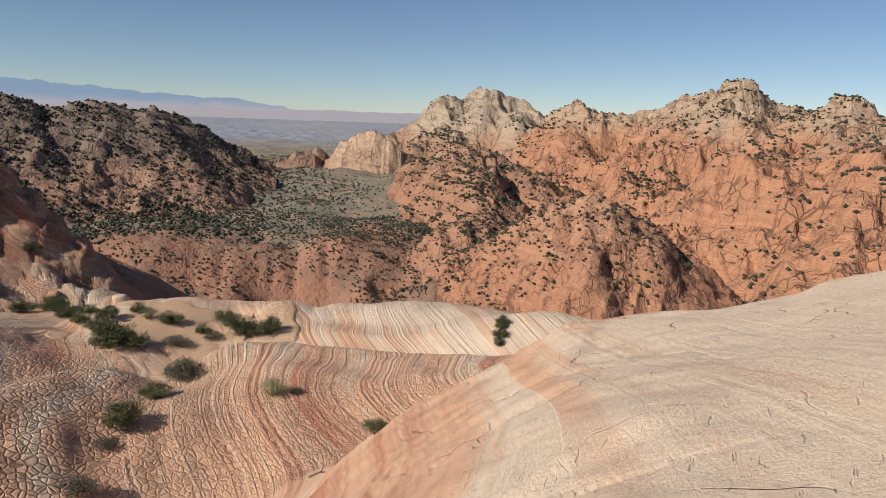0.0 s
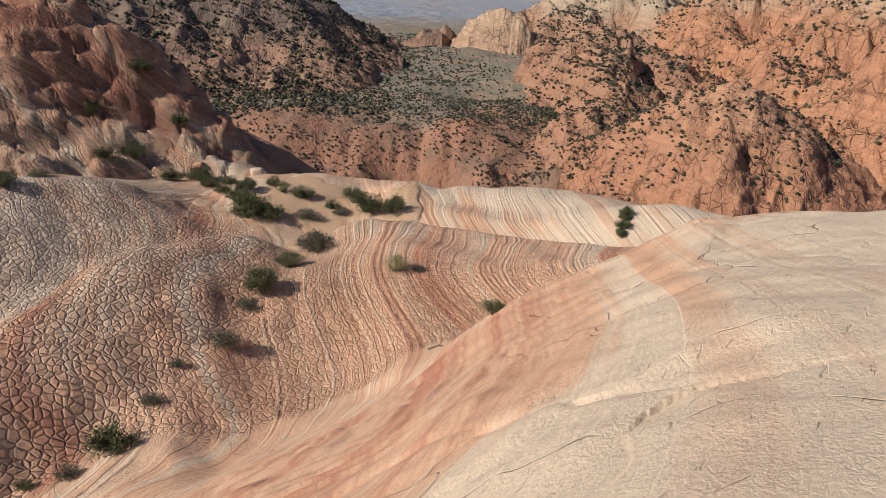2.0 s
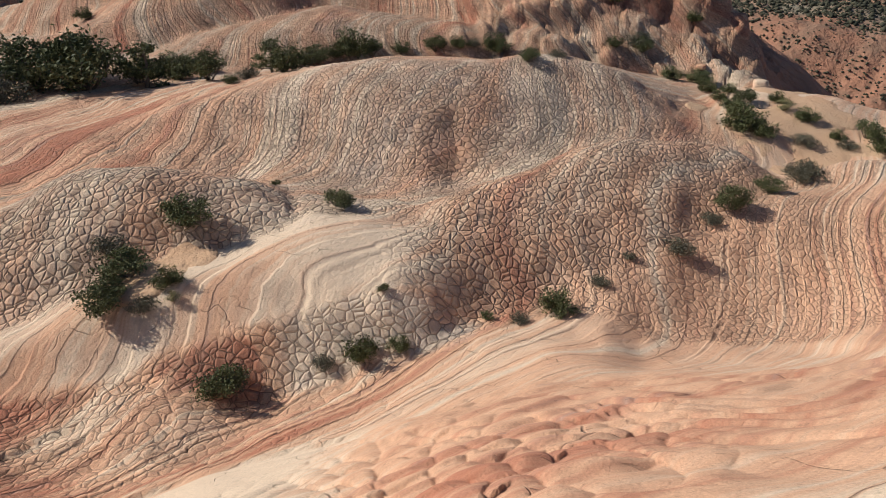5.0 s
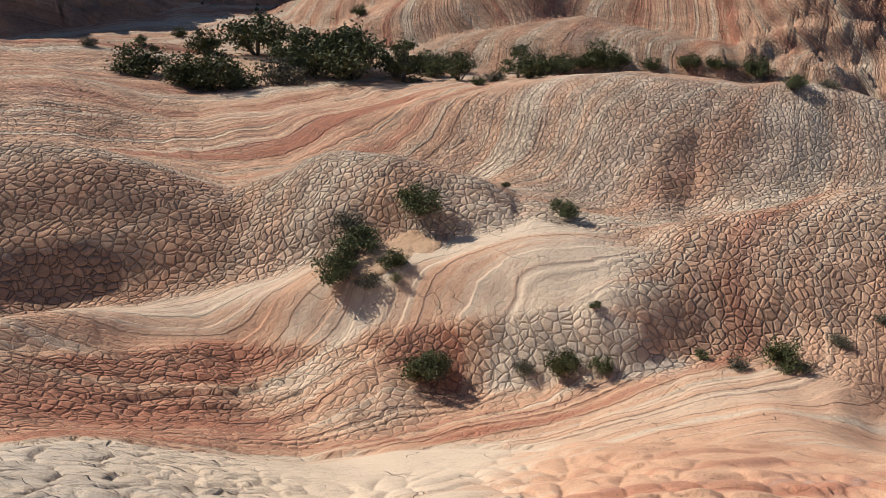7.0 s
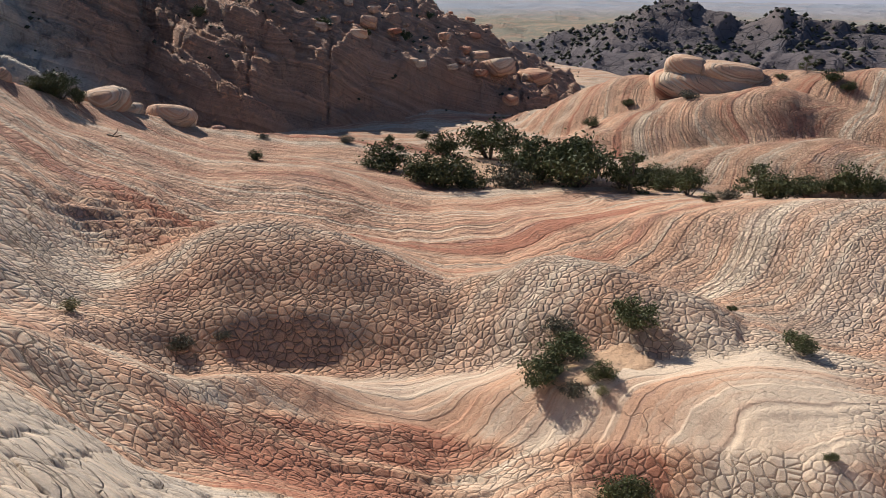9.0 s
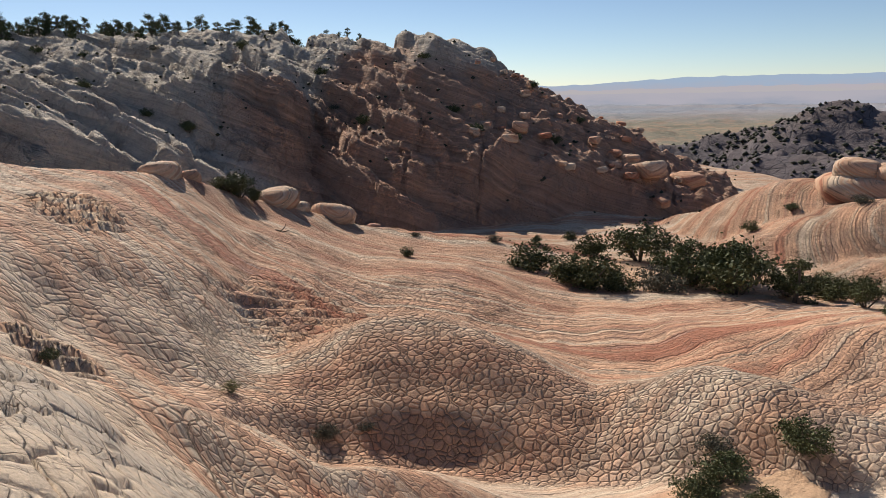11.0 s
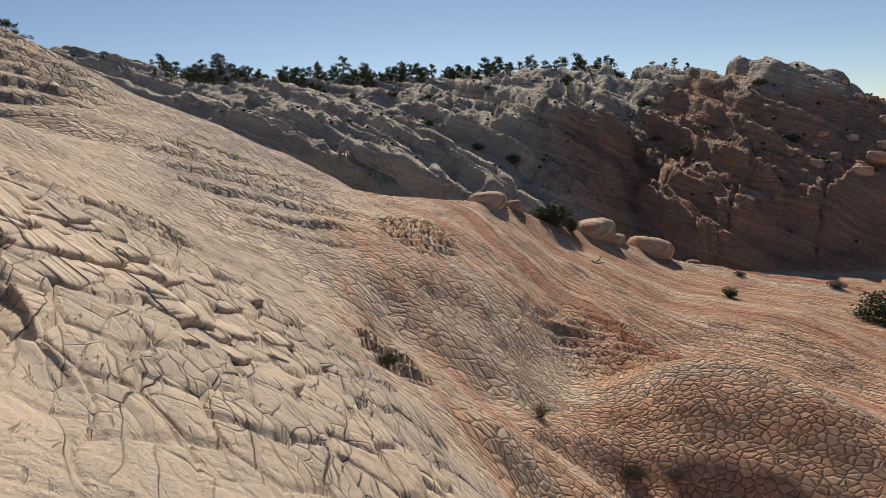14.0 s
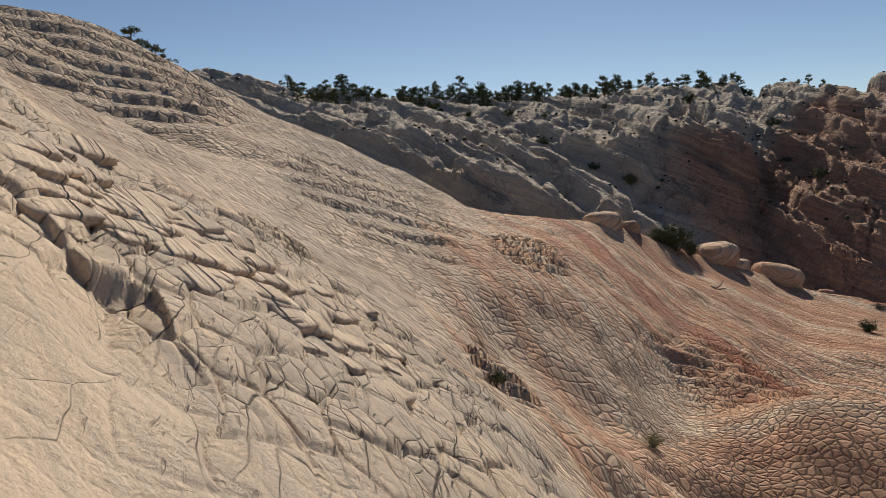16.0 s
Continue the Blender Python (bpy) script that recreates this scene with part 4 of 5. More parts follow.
def massif(name, label, mat, spurs, span, depth, amp, wide, rough, size, seed, cols=0.13, rows=150):
    """A mountain from its crest and spurs: (crest, fall to the near side, fall beyond, roundness)."""
    def height(x, y):
        wx, wy = x + rough * 2.0 * vnoise(x / size, y / size, seed + 7), y + rough * 2.0 * vnoise(x / size, y / size, seed + 8)
        z = np.full(x.shape, -1e4)
        for crest, near, beyond, r in spurs:
            z = smax(ridge(wx, wy, crest, near, beyond, r), z, 2.0)
        z = z + flutes(x, y, amp, wide, seed) + rough * fbm(x / size, y / size, 5, seed + 3, 0.55)
        bed = z + 0.12 * x + size * 0.25 * fbm(x / (size * 2), y / (size * 2), 2, seed + 11)
        for step, amount in ((min(size * 0.3, 7.0), 0.32), (min(size * 0.12, 3.0), 0.45)):
            f = bed / step - np.floor(bed / step)
            z = z + amount * step * (sstep(0.55, 0.9, f) - f)
        z = z - 0.35 * rough * np.maximum(0, 0.25 - np.abs(vnoise(x / (size * 0.4), y / (size * 0.4), seed + 12))) / 0.25
        return (z,)
    HILLS.append((height, span, depth))
    return tagged(sheet(name, np.arange(span[0], span[1], cols), np.linspace(*depth, rows), height, mat), label, "mountain")


massif("mountain", "pale sandstone mountain with a dark rocky summit", PALE_MASS,
       [([at(3.0, -2.4, 630), at(2, -0.1, 640), at(-0.7, 1.2, 645), at(-3.8, 2.3, 650), at(-6.5, 1.7, 650), at(-8.8, 0.3, 640), at(-11, 0.8, 660)], 0.55, 1.9, 6),
        ([at(-3.8, 2.2, 645), at(-7, -0.8, 560), at(-9.5, -4.5, 480)], 0.8, 0.8, 5)],
       (-13, 8), (380, 720), 6, 22, 6, 30, 101)
massif("mountain", "brown red spur with scattered brush", SPUR_MASS,
       [([at(0.8, -3.2, 455), at(-2.2, -1.4, 455), at(-4.5, -2.2, 450), at(-7.2, -3.4, 430), at(-8.4, -5.0, 410), at(-10.2, -6.8, 395)], 0.75, 1.6, 8),
        ([at(-3, -1.8, 450), at(-3.5, -5.5, 380), at(-3, -9.5, 320)], 0.7, 0.7, 8)],
       (-15, 8), (270, 500), 7, 20, 3, 25, 111)
massif("mountain", "wide sandstone mountain, red below and cream on top", RED_MASS,
       [([at(-8.8, -0.5, 560), at(-10.5, 0.9, 560), at(-12, 1.7, 560), at(-15.5, 1.1, 550), at(-18.7, 1.9, 540), at(-23, 2.5, 500), at(-25.3, 1.6, 490), at(-31, 1.7, 470), at(-40, 1.9, 450)], 0.60, 0.5, 8),
        ([at(-17.5, 0.6, 470), at(-18.2, -1.5, 420), at(-17.5, -5, 380)], 0.9, 0.9, 6),
        ([at(-12.8, -4.9, 420), at(-15.5, -3.4, 390), at(-20, -2.6, 370), at(-27, -2.8, 340), at(-40, -3, 310)], 0.95, 0.5, 8),
        ([at(-23, 2.8, 490), at(-24, -1, 420), at(-24, -5, 350)], 0.8, 0.8, 6),
        ([at(-29, 1.5, 450), at(-31, -3, 340), at(-31, -7, 280)], 0.8, 0.8, 6)],
       (-42, -6), (215, 620), 8, 22, 6, 30, 121, 0.13, 190)
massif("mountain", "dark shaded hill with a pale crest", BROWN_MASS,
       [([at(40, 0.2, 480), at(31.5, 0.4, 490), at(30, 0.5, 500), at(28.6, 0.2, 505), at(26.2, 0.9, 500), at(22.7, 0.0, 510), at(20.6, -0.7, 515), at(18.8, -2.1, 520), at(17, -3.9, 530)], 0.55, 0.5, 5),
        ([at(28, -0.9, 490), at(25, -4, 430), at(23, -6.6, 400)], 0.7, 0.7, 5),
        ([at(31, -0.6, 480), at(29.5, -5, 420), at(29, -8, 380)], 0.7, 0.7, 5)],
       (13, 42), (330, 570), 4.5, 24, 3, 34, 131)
massif("rock_peak", "steep orange sandstone peak with slanting joints", RED_PEAK,
       [([at(-5.7, -8.9, 252), at(-8.3, -6.9, 242), at(-10.1, -6.5, 238), at(-12.5, -5.6, 230), at(-14.3, -6.3, 234), at(-16.8, -8.6, 242), at(-19.1, -10.6, 250), at(-22.3, -13.0, 256)], 0.95, 0.6, 3),
        ([at(-12.5, -5.8, 230), at(-12.0, -10.5, 205)], 1.2, 1.2, 4),
        ([at(-5.7, -9.0, 256), at(-3.0, -10.0, 268)], 0.9, 0.5, 4)],
       (-24, 0), (150, 300), 3.0, 17, 1.2, 11, 141, 0.1, 170)
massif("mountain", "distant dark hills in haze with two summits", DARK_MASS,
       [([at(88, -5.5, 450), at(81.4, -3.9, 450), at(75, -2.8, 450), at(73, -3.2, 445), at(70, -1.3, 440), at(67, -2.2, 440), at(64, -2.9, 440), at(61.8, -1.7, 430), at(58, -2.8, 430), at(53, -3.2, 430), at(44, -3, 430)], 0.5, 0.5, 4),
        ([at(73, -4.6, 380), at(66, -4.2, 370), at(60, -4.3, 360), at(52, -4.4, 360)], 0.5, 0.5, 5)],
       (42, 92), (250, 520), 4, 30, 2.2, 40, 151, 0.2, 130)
for label, mat, spec, deep in (
        ("rounded cream and orange sandstone butte", BUTTE, [([at(6.6, -1.3, 560), at(5.4, -1.1, 555), at(4.6, -1.9, 550)], 1.6, 1.2, 7), ([at(7.4, -3.4, 548), at(5, -3.0, 540)], 1.5, 1.0, 6)], (505, 590)),
        ("low knobby sandstone butte", BROWN_MASS, [([at(11.6, -3.0, 560), at(10.4, -2.9, 560)], 1.5, 1.2, 5), ([at(9.5, -2.6, 570), at(9.1, -2.9, 570)], 2.2, 2.0, 3)], (510, 600)),
        ("small red sandstone dome", RED_PEAK, [([at(16.5, -3.6, 800), at(15, -3.3, 800), at(13.6, -3.7, 790)], 0.7, 0.6, 14), ([at(13.4, -3.7, 700), at(12.9, -3.9, 690)], 1.0, 0.8, 6)], (620, 840))):
    massif("butte", label, mat, spec, (2.0, 19.0) if "red" in label else (2.5, 14), deep, 3.5, 9, 2.0, 16, 161, 0.06, 60)


def cliff_height(x, y):
    """The backlit cliff: benches of bedded rock that dip to one side, rubble at its lower end."""
    far, a = np.hypot(x, y), np.degrees(np.arctan2(-x, y))
    u = -np.radians(a) * 90
    wx, wy = x + 1.2 * fbm(x / 16, y / 16, 3, 61), y + 1.2 * fbm(x / 16, y / 16, 3, 62)
    z = np.full(x.shape, -1e3)
    for crest, near, beyond, r in CLIFF_SPURS:
        h = ridge(wx, wy, crest, near, beyond, r)
        if near < 0.3:
            h = h - 25 * sstep(111, 103, a) - 0.8 * np.maximum(70 - far, 0)
        z = smax(h, z, 0.6)
    front = np.interp(a, [80, 92, 100, 112, 131, 150], [70, 66, 60, 58, 55, 50]) + 2.0 * vnoise(x / 5, y / 5, 73)
    z = z - 0.8 * np.maximum(front - far, 0) - 2.5 * np.maximum(57.5 - far, 0)
    z = z + 0.8 * fbm(x / 15, y / 15, 4, 63)
    rubble = sstep(95, 90, a) + 0.5 * np.exp(-((a - 96) / 2.5) ** 2) * sstep(88, 78, far)
    bed = z + 0.40 * u + 0.9 * fbm(x / 34, y / 34, 2, 64)
    for step, amount in ((3.1, 0.62), (1.15, 0.85), (0.45, 0.8)):
        f = bed / step - np.floor(bed / step)
        z = z + (1 - 0.8 * np.clip(rubble, 0, 1)) * amount * step * (sstep(0.45, 0.9, f) - f)
    e, tag = cells(u / 5.5 + 0.3 * vnoise(x / 3, y / 3, 76), bed / 1.5, 74)
    z = z + (1 - np.clip(rubble, 0, 1)) * (1.1 * (tag - 0.5) + 0.35 * sstep(0, 0.15, e) + 0.25 * fbm(x / 1.8, y / 1.8, 3, 75))
    e, tag = cells(x / 1.7, y / 1.7, 65)
    z = z + rubble * (0.5 * sstep(0, 0.6, e) * (0.2 + tag) - 0.3 + 0.7 * fbm(x / 3.2, y / 3.2, 4, 70, 0.6))
    e, tag = cells(x / 6 + 0.4 * vnoise(x / 4, y / 4, 66), y / 6, 67)
    z = z - 0.9 * sstep(0.05, 0.0, e) * (1 - sstep(112, 120, a)) * sstep(0.0, 0.3, vnoise(x / 11, y / 11, 72))
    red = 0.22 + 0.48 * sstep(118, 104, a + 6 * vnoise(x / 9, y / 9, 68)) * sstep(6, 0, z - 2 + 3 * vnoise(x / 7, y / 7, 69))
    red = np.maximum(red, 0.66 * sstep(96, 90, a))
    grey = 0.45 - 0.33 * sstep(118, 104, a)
    return z, red, grey, np.full(x.shape, 0.35), np.full(x.shape, 0.5)


CLIFF_SPURS = [
    # long pale benches behind, and the band of cliff before them
    ([at(142, 4.8, 108), at(139, 4.6, 110), at(133, 4.3, 114), at(127, 4.2, 116), at(119, 4.6, 116), at(110, 4.5, 108), at(104, 4.0, 98)], 0.20, 0.10, 4.0),
    ([at(160, 7.0, 98), at(153, 7.1, 100), at(148.5, 6.7, 102), at(144.5, 5.2, 106), at(142, 4.2, 108)], 0.55, 0.3, 2.0),
    ([at(156, 2.0, 60), at(148, 1.6, 60), at(141, 1.7, 63), at(134, 1.3, 66), at(127, 0.3, 68), at(120, -1.0, 70), at(113, -3.6, 70)], 0.58, 0.10, 1.0),
    ([at(131, -0.6, 60), at(126, -2.4, 60), at(121, -4.2, 60)], 0.5, 0.4, 1.0),
    # the red shoulder, its dome and the falling ridge
    ([at(108, 4.3, 96), at(103, 4.1, 91), at(99, 4.1, 88), at(97.0, 3.5, 88), at(94.5, 1.4, 90), at(92, 0.0, 92), at(86, -2.9, 95), at(82, -4.8, 98), at(79.5, -6.6, 99), at(77.5, -8.2, 100), at(75, -10.0, 100)], 0.52, 0.7, 2.0),
    ([at(102.5, 3.4, 86), at(99.5, 3.6, 84), at(98.2, 1.0, 79)], 0.9, 0.8, 3.0),
    ([at(114, 1.2, 88), at(108, -1.2, 78), at(103, -4.6, 72), at(99, -8.6, 66)], 0.55, 0.5, 2.0),
    ([at(97, -9.3, 70), at(92, -10.2, 72), at(87, -11.8, 73)], 0.45, 0.3, 2.0),
]
HILLS.append((cliff_height, (74, 158), (57, 122)))
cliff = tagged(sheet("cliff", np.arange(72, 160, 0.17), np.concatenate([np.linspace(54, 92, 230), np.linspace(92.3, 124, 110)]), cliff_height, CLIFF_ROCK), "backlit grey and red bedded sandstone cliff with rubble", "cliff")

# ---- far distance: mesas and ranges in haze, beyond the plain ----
# distance haze is painted as a self-glowing colour, blended by height
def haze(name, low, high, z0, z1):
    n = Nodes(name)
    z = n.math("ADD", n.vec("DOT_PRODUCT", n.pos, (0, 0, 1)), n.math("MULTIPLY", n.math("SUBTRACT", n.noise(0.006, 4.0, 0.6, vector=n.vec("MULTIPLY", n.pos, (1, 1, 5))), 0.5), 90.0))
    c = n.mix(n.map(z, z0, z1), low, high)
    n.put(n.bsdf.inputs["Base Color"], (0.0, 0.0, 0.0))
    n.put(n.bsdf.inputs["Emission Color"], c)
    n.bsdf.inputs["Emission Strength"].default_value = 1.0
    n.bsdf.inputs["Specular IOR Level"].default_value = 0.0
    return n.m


def range_wall(name, label, az0, az1, far, top, low, mat, wobble, seed):
    """A far range: a wall of hazy land with an uneven skyline."""
    a = np.linspace(az0, az1, 400)
    crown = far * np.tan(np.radians(np.interp(a, [p[0] for p in top], [p[1] for p in top]))) + wobble * fbm(a * 1.2, a * 0 + seed, 5, seed)
    t = np.linspace(0, 1, 14)
    R = far + 120 * t[None, :] ** 2 + 0 * a[:, None]
    x, y = -R * np.sin(np.radians(a))[:, None], R * np.cos(np.radians(a))[:, None]
    z = low + (crown[:, None] - low) * t[None, :]
    me = bpy.data.meshes.new(name)
    me.vertices.add(x.size)
    me.vertices.foreach_set("co", np.stack([x, y, z], -1).astype(np.float32).ravel())
    i = (np.arange(399)[:, None] * 14 + np.arange(13)[None, :]).ravel()
    q = np.stack([i, i + 1, i + 15, i + 14], -1).astype(np.int32)
    me.loops.add(q.size)
    me.loops.foreach_set("vertex_index", q.ravel())
    me.polygons.add(len(q))
    me.polygons.foreach_set("loop_start", np.arange(0, q.size, 4, dtype=np.int32))
    me.update()
    me.materials.append(mat)
    return tagged(new(name, me), label, "backdrop", kind="structure")


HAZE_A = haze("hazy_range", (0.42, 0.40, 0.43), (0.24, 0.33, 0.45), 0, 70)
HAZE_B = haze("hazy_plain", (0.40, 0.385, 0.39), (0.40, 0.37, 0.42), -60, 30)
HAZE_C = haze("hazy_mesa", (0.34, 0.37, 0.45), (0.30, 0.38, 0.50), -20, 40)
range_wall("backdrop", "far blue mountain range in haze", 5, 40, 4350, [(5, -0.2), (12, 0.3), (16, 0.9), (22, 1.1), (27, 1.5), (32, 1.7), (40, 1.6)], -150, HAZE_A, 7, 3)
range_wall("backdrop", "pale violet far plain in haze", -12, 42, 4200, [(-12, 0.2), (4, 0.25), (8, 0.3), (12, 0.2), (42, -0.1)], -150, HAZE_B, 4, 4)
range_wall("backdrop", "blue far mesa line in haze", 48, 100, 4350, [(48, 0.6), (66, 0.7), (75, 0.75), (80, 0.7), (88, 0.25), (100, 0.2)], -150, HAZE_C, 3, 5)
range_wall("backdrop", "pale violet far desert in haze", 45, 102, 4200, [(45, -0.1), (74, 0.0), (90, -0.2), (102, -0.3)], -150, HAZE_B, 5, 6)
# a glowing wall of painted haze, standing in front of the sunlit plain
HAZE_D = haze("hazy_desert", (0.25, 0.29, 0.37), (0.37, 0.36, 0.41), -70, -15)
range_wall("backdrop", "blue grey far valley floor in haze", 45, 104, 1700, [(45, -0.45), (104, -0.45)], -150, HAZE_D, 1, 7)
massif("mesa", "flat dark basalt mesa out on the plain", BASALT, [([at(13.2, -1.95, 1500), at(10, -1.9, 1500), at(7, -2.0, 1480), at(3, -2.0, 1500)], 0.35, 0.02, 1)], (1, 15), (1360, 1560), 0.6, 30, 0.4, 40, 171, 0.06, 40)


# ---- helpers for things ----
def raw(name, verts, faces, mat, smooth=False):
    me = bpy.data.meshes.new(name)
    me.from_pydata([tuple(map(float, v)) for v in verts], [], faces)
    me.materials.append(mat)
    if smooth:
        me.polygons.foreach_set("use_smooth", np.ones(len(me.polygons), bool))
    me.update()
    return me


def part(name, mesh, parent, label=""):
    ob = new(name, mesh)
    ob.parent = parent
    if label:
        tagged(ob, label)
    return ob


def top(x, y, hills=True):
    """Height of the land at one place or many."""
    x, y = np.atleast_1d(np.asarray(x, float)), np.atleast_1d(np.asarray(y, float))
    z = bowl(x, y)[0]
    if hills:
        far, a = np.hypot(x, y), np.degrees(np.arctan2(-x, y))
        for height, span, depth in HILLS:
            inside = (a > span[0]) & (a < span[1]) & (far > depth[0]) & (far < depth[1])
            if inside.any():
                z = np.where(inside, np.maximum(z, height(x, y)[0]), z)
    return z


def leaves(centres, spread, count, size, rng):
    """Small leaf blades in clumps round the given centres."""
    c = np.repeat(np.asarray(centres, float), count, 0)
    n = len(c)
    p = c + rng.normal(0, 1, (n, 3)) * spread
    u = rng.normal(0, 1, (n, 3))
    u /= np.linalg.norm(u, axis=1)[:, None]
    v = np.cross(u, rng.normal(0, 1, (n, 3)))
    v /= np.linalg.norm(v, axis=1)[:, None]
    s = size * rng.uniform(0.6, 1.3, (n, 1))
    quad = np.stack([p - u * s, p + v * s * 0.45, p + u * s, p - v * s * 0.45], 1).reshape(-1, 3)
    return quad, [(4 * i, 4 * i + 1, 4 * i + 2, 4 * i + 3) for i in range(n)]


def limb(path, r0, r1, sides=5):
    """A tapered, bent stem along a path."""
    verts, faces = [], []
    path = [Vector(p) for p in path]
    for i, p in enumerate(path):
        d = (path[min(i + 1, len(path) - 1)] - path[max(i - 1, 0)]).normalized()
        a = d.orthogonal().normalized()
        b = d.cross(a)
        r = r0 + (r1 - r0) * i / (len(path) - 1)
        verts += [p + (a * math.cos(k * math.tau / sides) + b * math.sin(k * math.tau / sides)) * r for k in range(sides)]
    for i in range(len(path) - 1):
        for k in range(sides):
            q, w = i * sides + k, i * sides + (k + 1) % sides
            faces.append((q, w, w + sides, q + sides))
    faces.append(tuple(range(sides))[::-1])
    return verts, faces


def join(pieces):
    verts, faces = [], []
    for v, f in pieces:
        o = len(verts)
        verts += list(v)
        faces += [tuple(i + o for i in q) for q in f]
    return verts, faces


def make_shrub(name, label, mat, tall, dense, leaf, seed, stems=6):
    """A shrub one metre wide: stems from one foot, an uneven crown of leaf clumps."""
    rng = np.random.default_rng(seed)
    root = tagged(new(name), label, "shrub")
    tips, wood = [], []
    for k in range(stems * 3):
        a, out = rng.uniform(0, math.tau), rng.uniform(0.1, 0.46)
        h = tall * (0.25 + 0.75 * rng.uniform(0.3, 1.0) * (1 - 0.7 * (out / 0.5) ** 2))
        tip = np.array([math.cos(a) * out, math.sin(a) * out, h])
        tips.append(tip)
        if k < stems:
            wood.append(limb([(0, 0, -0.04), tip * 0.5 + rng.normal(0, 0.03, 3), tip * 0.95], 0.022, 0.007))
    extra = np.array(tips) * rng.uniform(0.45, 1.02, (len(tips), 1))
    verts, faces = leaves(np.concatenate([tips, extra]), np.array([0.075, 0.075, 0.06 * tall + 0.02]), dense, leaf, rng)
    verts[:, 2] = np.maximum(verts[:, 2], 0.0)
    part("crown", raw("crown", verts, faces, mat), root)
    part("woody_base", raw("woody_base", *join(wood), BARK, True), root, "grey bare stems")
    return root


def make_tree(name, label, mat, seed, tall=1.0, spread=0.42, dense=46, bare=0.18, leaf=0.034):
    """A small gnarled conifer one metre tall."""
    rng = np.random.default_rng(seed)
    root = tagged(new(name), label, "tree")
    lean = rng.normal(0, 0.06, 2)
    spine = [np.array([lean[0] * t + 0.03 * math.sin(5 * t + seed), lean[1] * t + 0.03 * math.cos(4 * t + seed), t * tall]) for t in np.linspace(0, 0.92, 6)]
    spine[0][2] = -0.05
    tips, wood = [], [limb(spine, 0.045, 0.012, 6)]
    for k in range(15):
        t = rng.uniform(bare, 0.95)
        a = rng.uniform(0, math.tau)
        out = spread * (1.15 - t) * rng.uniform(0.55, 1.2) + 0.05
        foot = spine[0] + (spine[-1] - spine[0]) * t
        tip = foot + np.array([math.cos(a) * out, math.sin(a) * out, rng.uniform(0.02, 0.16)])
        wood.append(limb([foot, (foot + tip) / 2 + np.array([0, 0, -0.02]), tip], 0.014, 0.004, 4))
        tips += [tip, foot * 0.35 + tip * 0.65 + rng.normal(0, 0.03, 3)]
    tips.append(spine[-1] + np.array([0, 0, 0.04]))
    part("trunk", raw("trunk", *join(wood), BARK, True), root, "forked grey trunk with limbs")
    verts, faces = leaves(tips, np.array([0.055, 0.055, 0.042]), dense, leaf, rng)
    part("crown", raw("crown", verts, faces, mat), root)
    return root


def lump(seed, subdiv=3, flat=0.65, rough=0.22, angular=0.0):
    """A weathered block one metre wide."""
    bm = bmesh.new()
    bmesh.ops.create_icosphere(bm, subdivisions=subdiv, radius=0.5)
    off = Vector((seed * 3.1, seed * 1.7, seed * 2.3))
    for v in bm.verts:
        n = noise.noise(v.co * 1.7 + off) * rough + noise.noise(v.co * 5 + off) * rough * 0.3
        p = v.co * (1 + n)
        if angular:
            m = max(abs(p.x), abs(p.y), abs(p.z) * 1.1)
            p = p.lerp(p * (0.40 / max(m, 1e-3)), angular)
        bed = 0.012 * math.sin(p.z * 70 + 6 * noise.noise(p * 2 + off))
        v.co = Vector((p.x * (1 + bed), p.y * (1 + bed), p.z * flat))
    for f in bm.faces:
        f.smooth = True
    me = bpy.data.meshes.new("boulder")
    bm.to_mesh(me)
    bm.free()
    col = me.color_attributes.new("zone", "FLOAT_COLOR", "POINT")
    return me


def zoned(me, red, grey, cell, ledge, mat):
    me.color_attributes["zone"].data.foreach_set("color", np.tile(np.array([red, grey, cell, ledge], np.float32), len(me.vertices)))
    me.materials.append(mat)
    return me


def clone(ob, m):
    """A copy at the pose and scale m, whatever the scale of the first."""
    return copy_thing(ob, m @ Matrix.Diagonal((1 / ob.scale.x, 1 / ob.scale.y, 1 / ob.scale.z, 1)))


# ---- plants ----
KINDS = [
    make_shrub("shrub", "dark green leafy shrub rooted in a sandstone crack", LEAF, 0.62, 70, 0.031, 11),
    make_shrub("shrub", "grey brown half-dead brush in a sandstone crack", SAGE, 0.50, 26, 0.030, 12, 12),
    make_shrub("shrub", "dense dark olive bush growing on the sandstone", JUNIPER, 0.72, 84, 0.030, 13),
    make_shrub("shrub", "low pale yellow-green brush on bare rock", leafy("pale_leaves", (0.17, 0.16, 0.07), (0.26, 0.25, 0.13)), 0.7, 20, 0.03, 14, 10),
]
planted = 0


def plant(group, spots, scale=1.0, sink=0.06):
    """Shrubs at (x, y, width, kind)."""
    global planted
    rng = random.Random(len(group) * 7 + len(spots))
    for x, y, w, kind in spots:
        z = float(top(x, y)[0])
        w = max(w * scale, 0.3)
        m = Matrix.LocRotScale((x, y, z - sink * w), Euler((0, 0, rng.uniform(0, 6.28))), (w * 1.12, w * rng.uniform(0.85, 1.1), w * rng.uniform(0.8, 1.05)))
        if KINDS[kind].name in placed:
            tagged(clone(KINDS[kind], m), group=group)
        else:
            placed.add(KINDS[kind].name)
            KINDS[kind].matrix_basis = m
            tagged(KINDS[kind], group=group)
        planted += 1


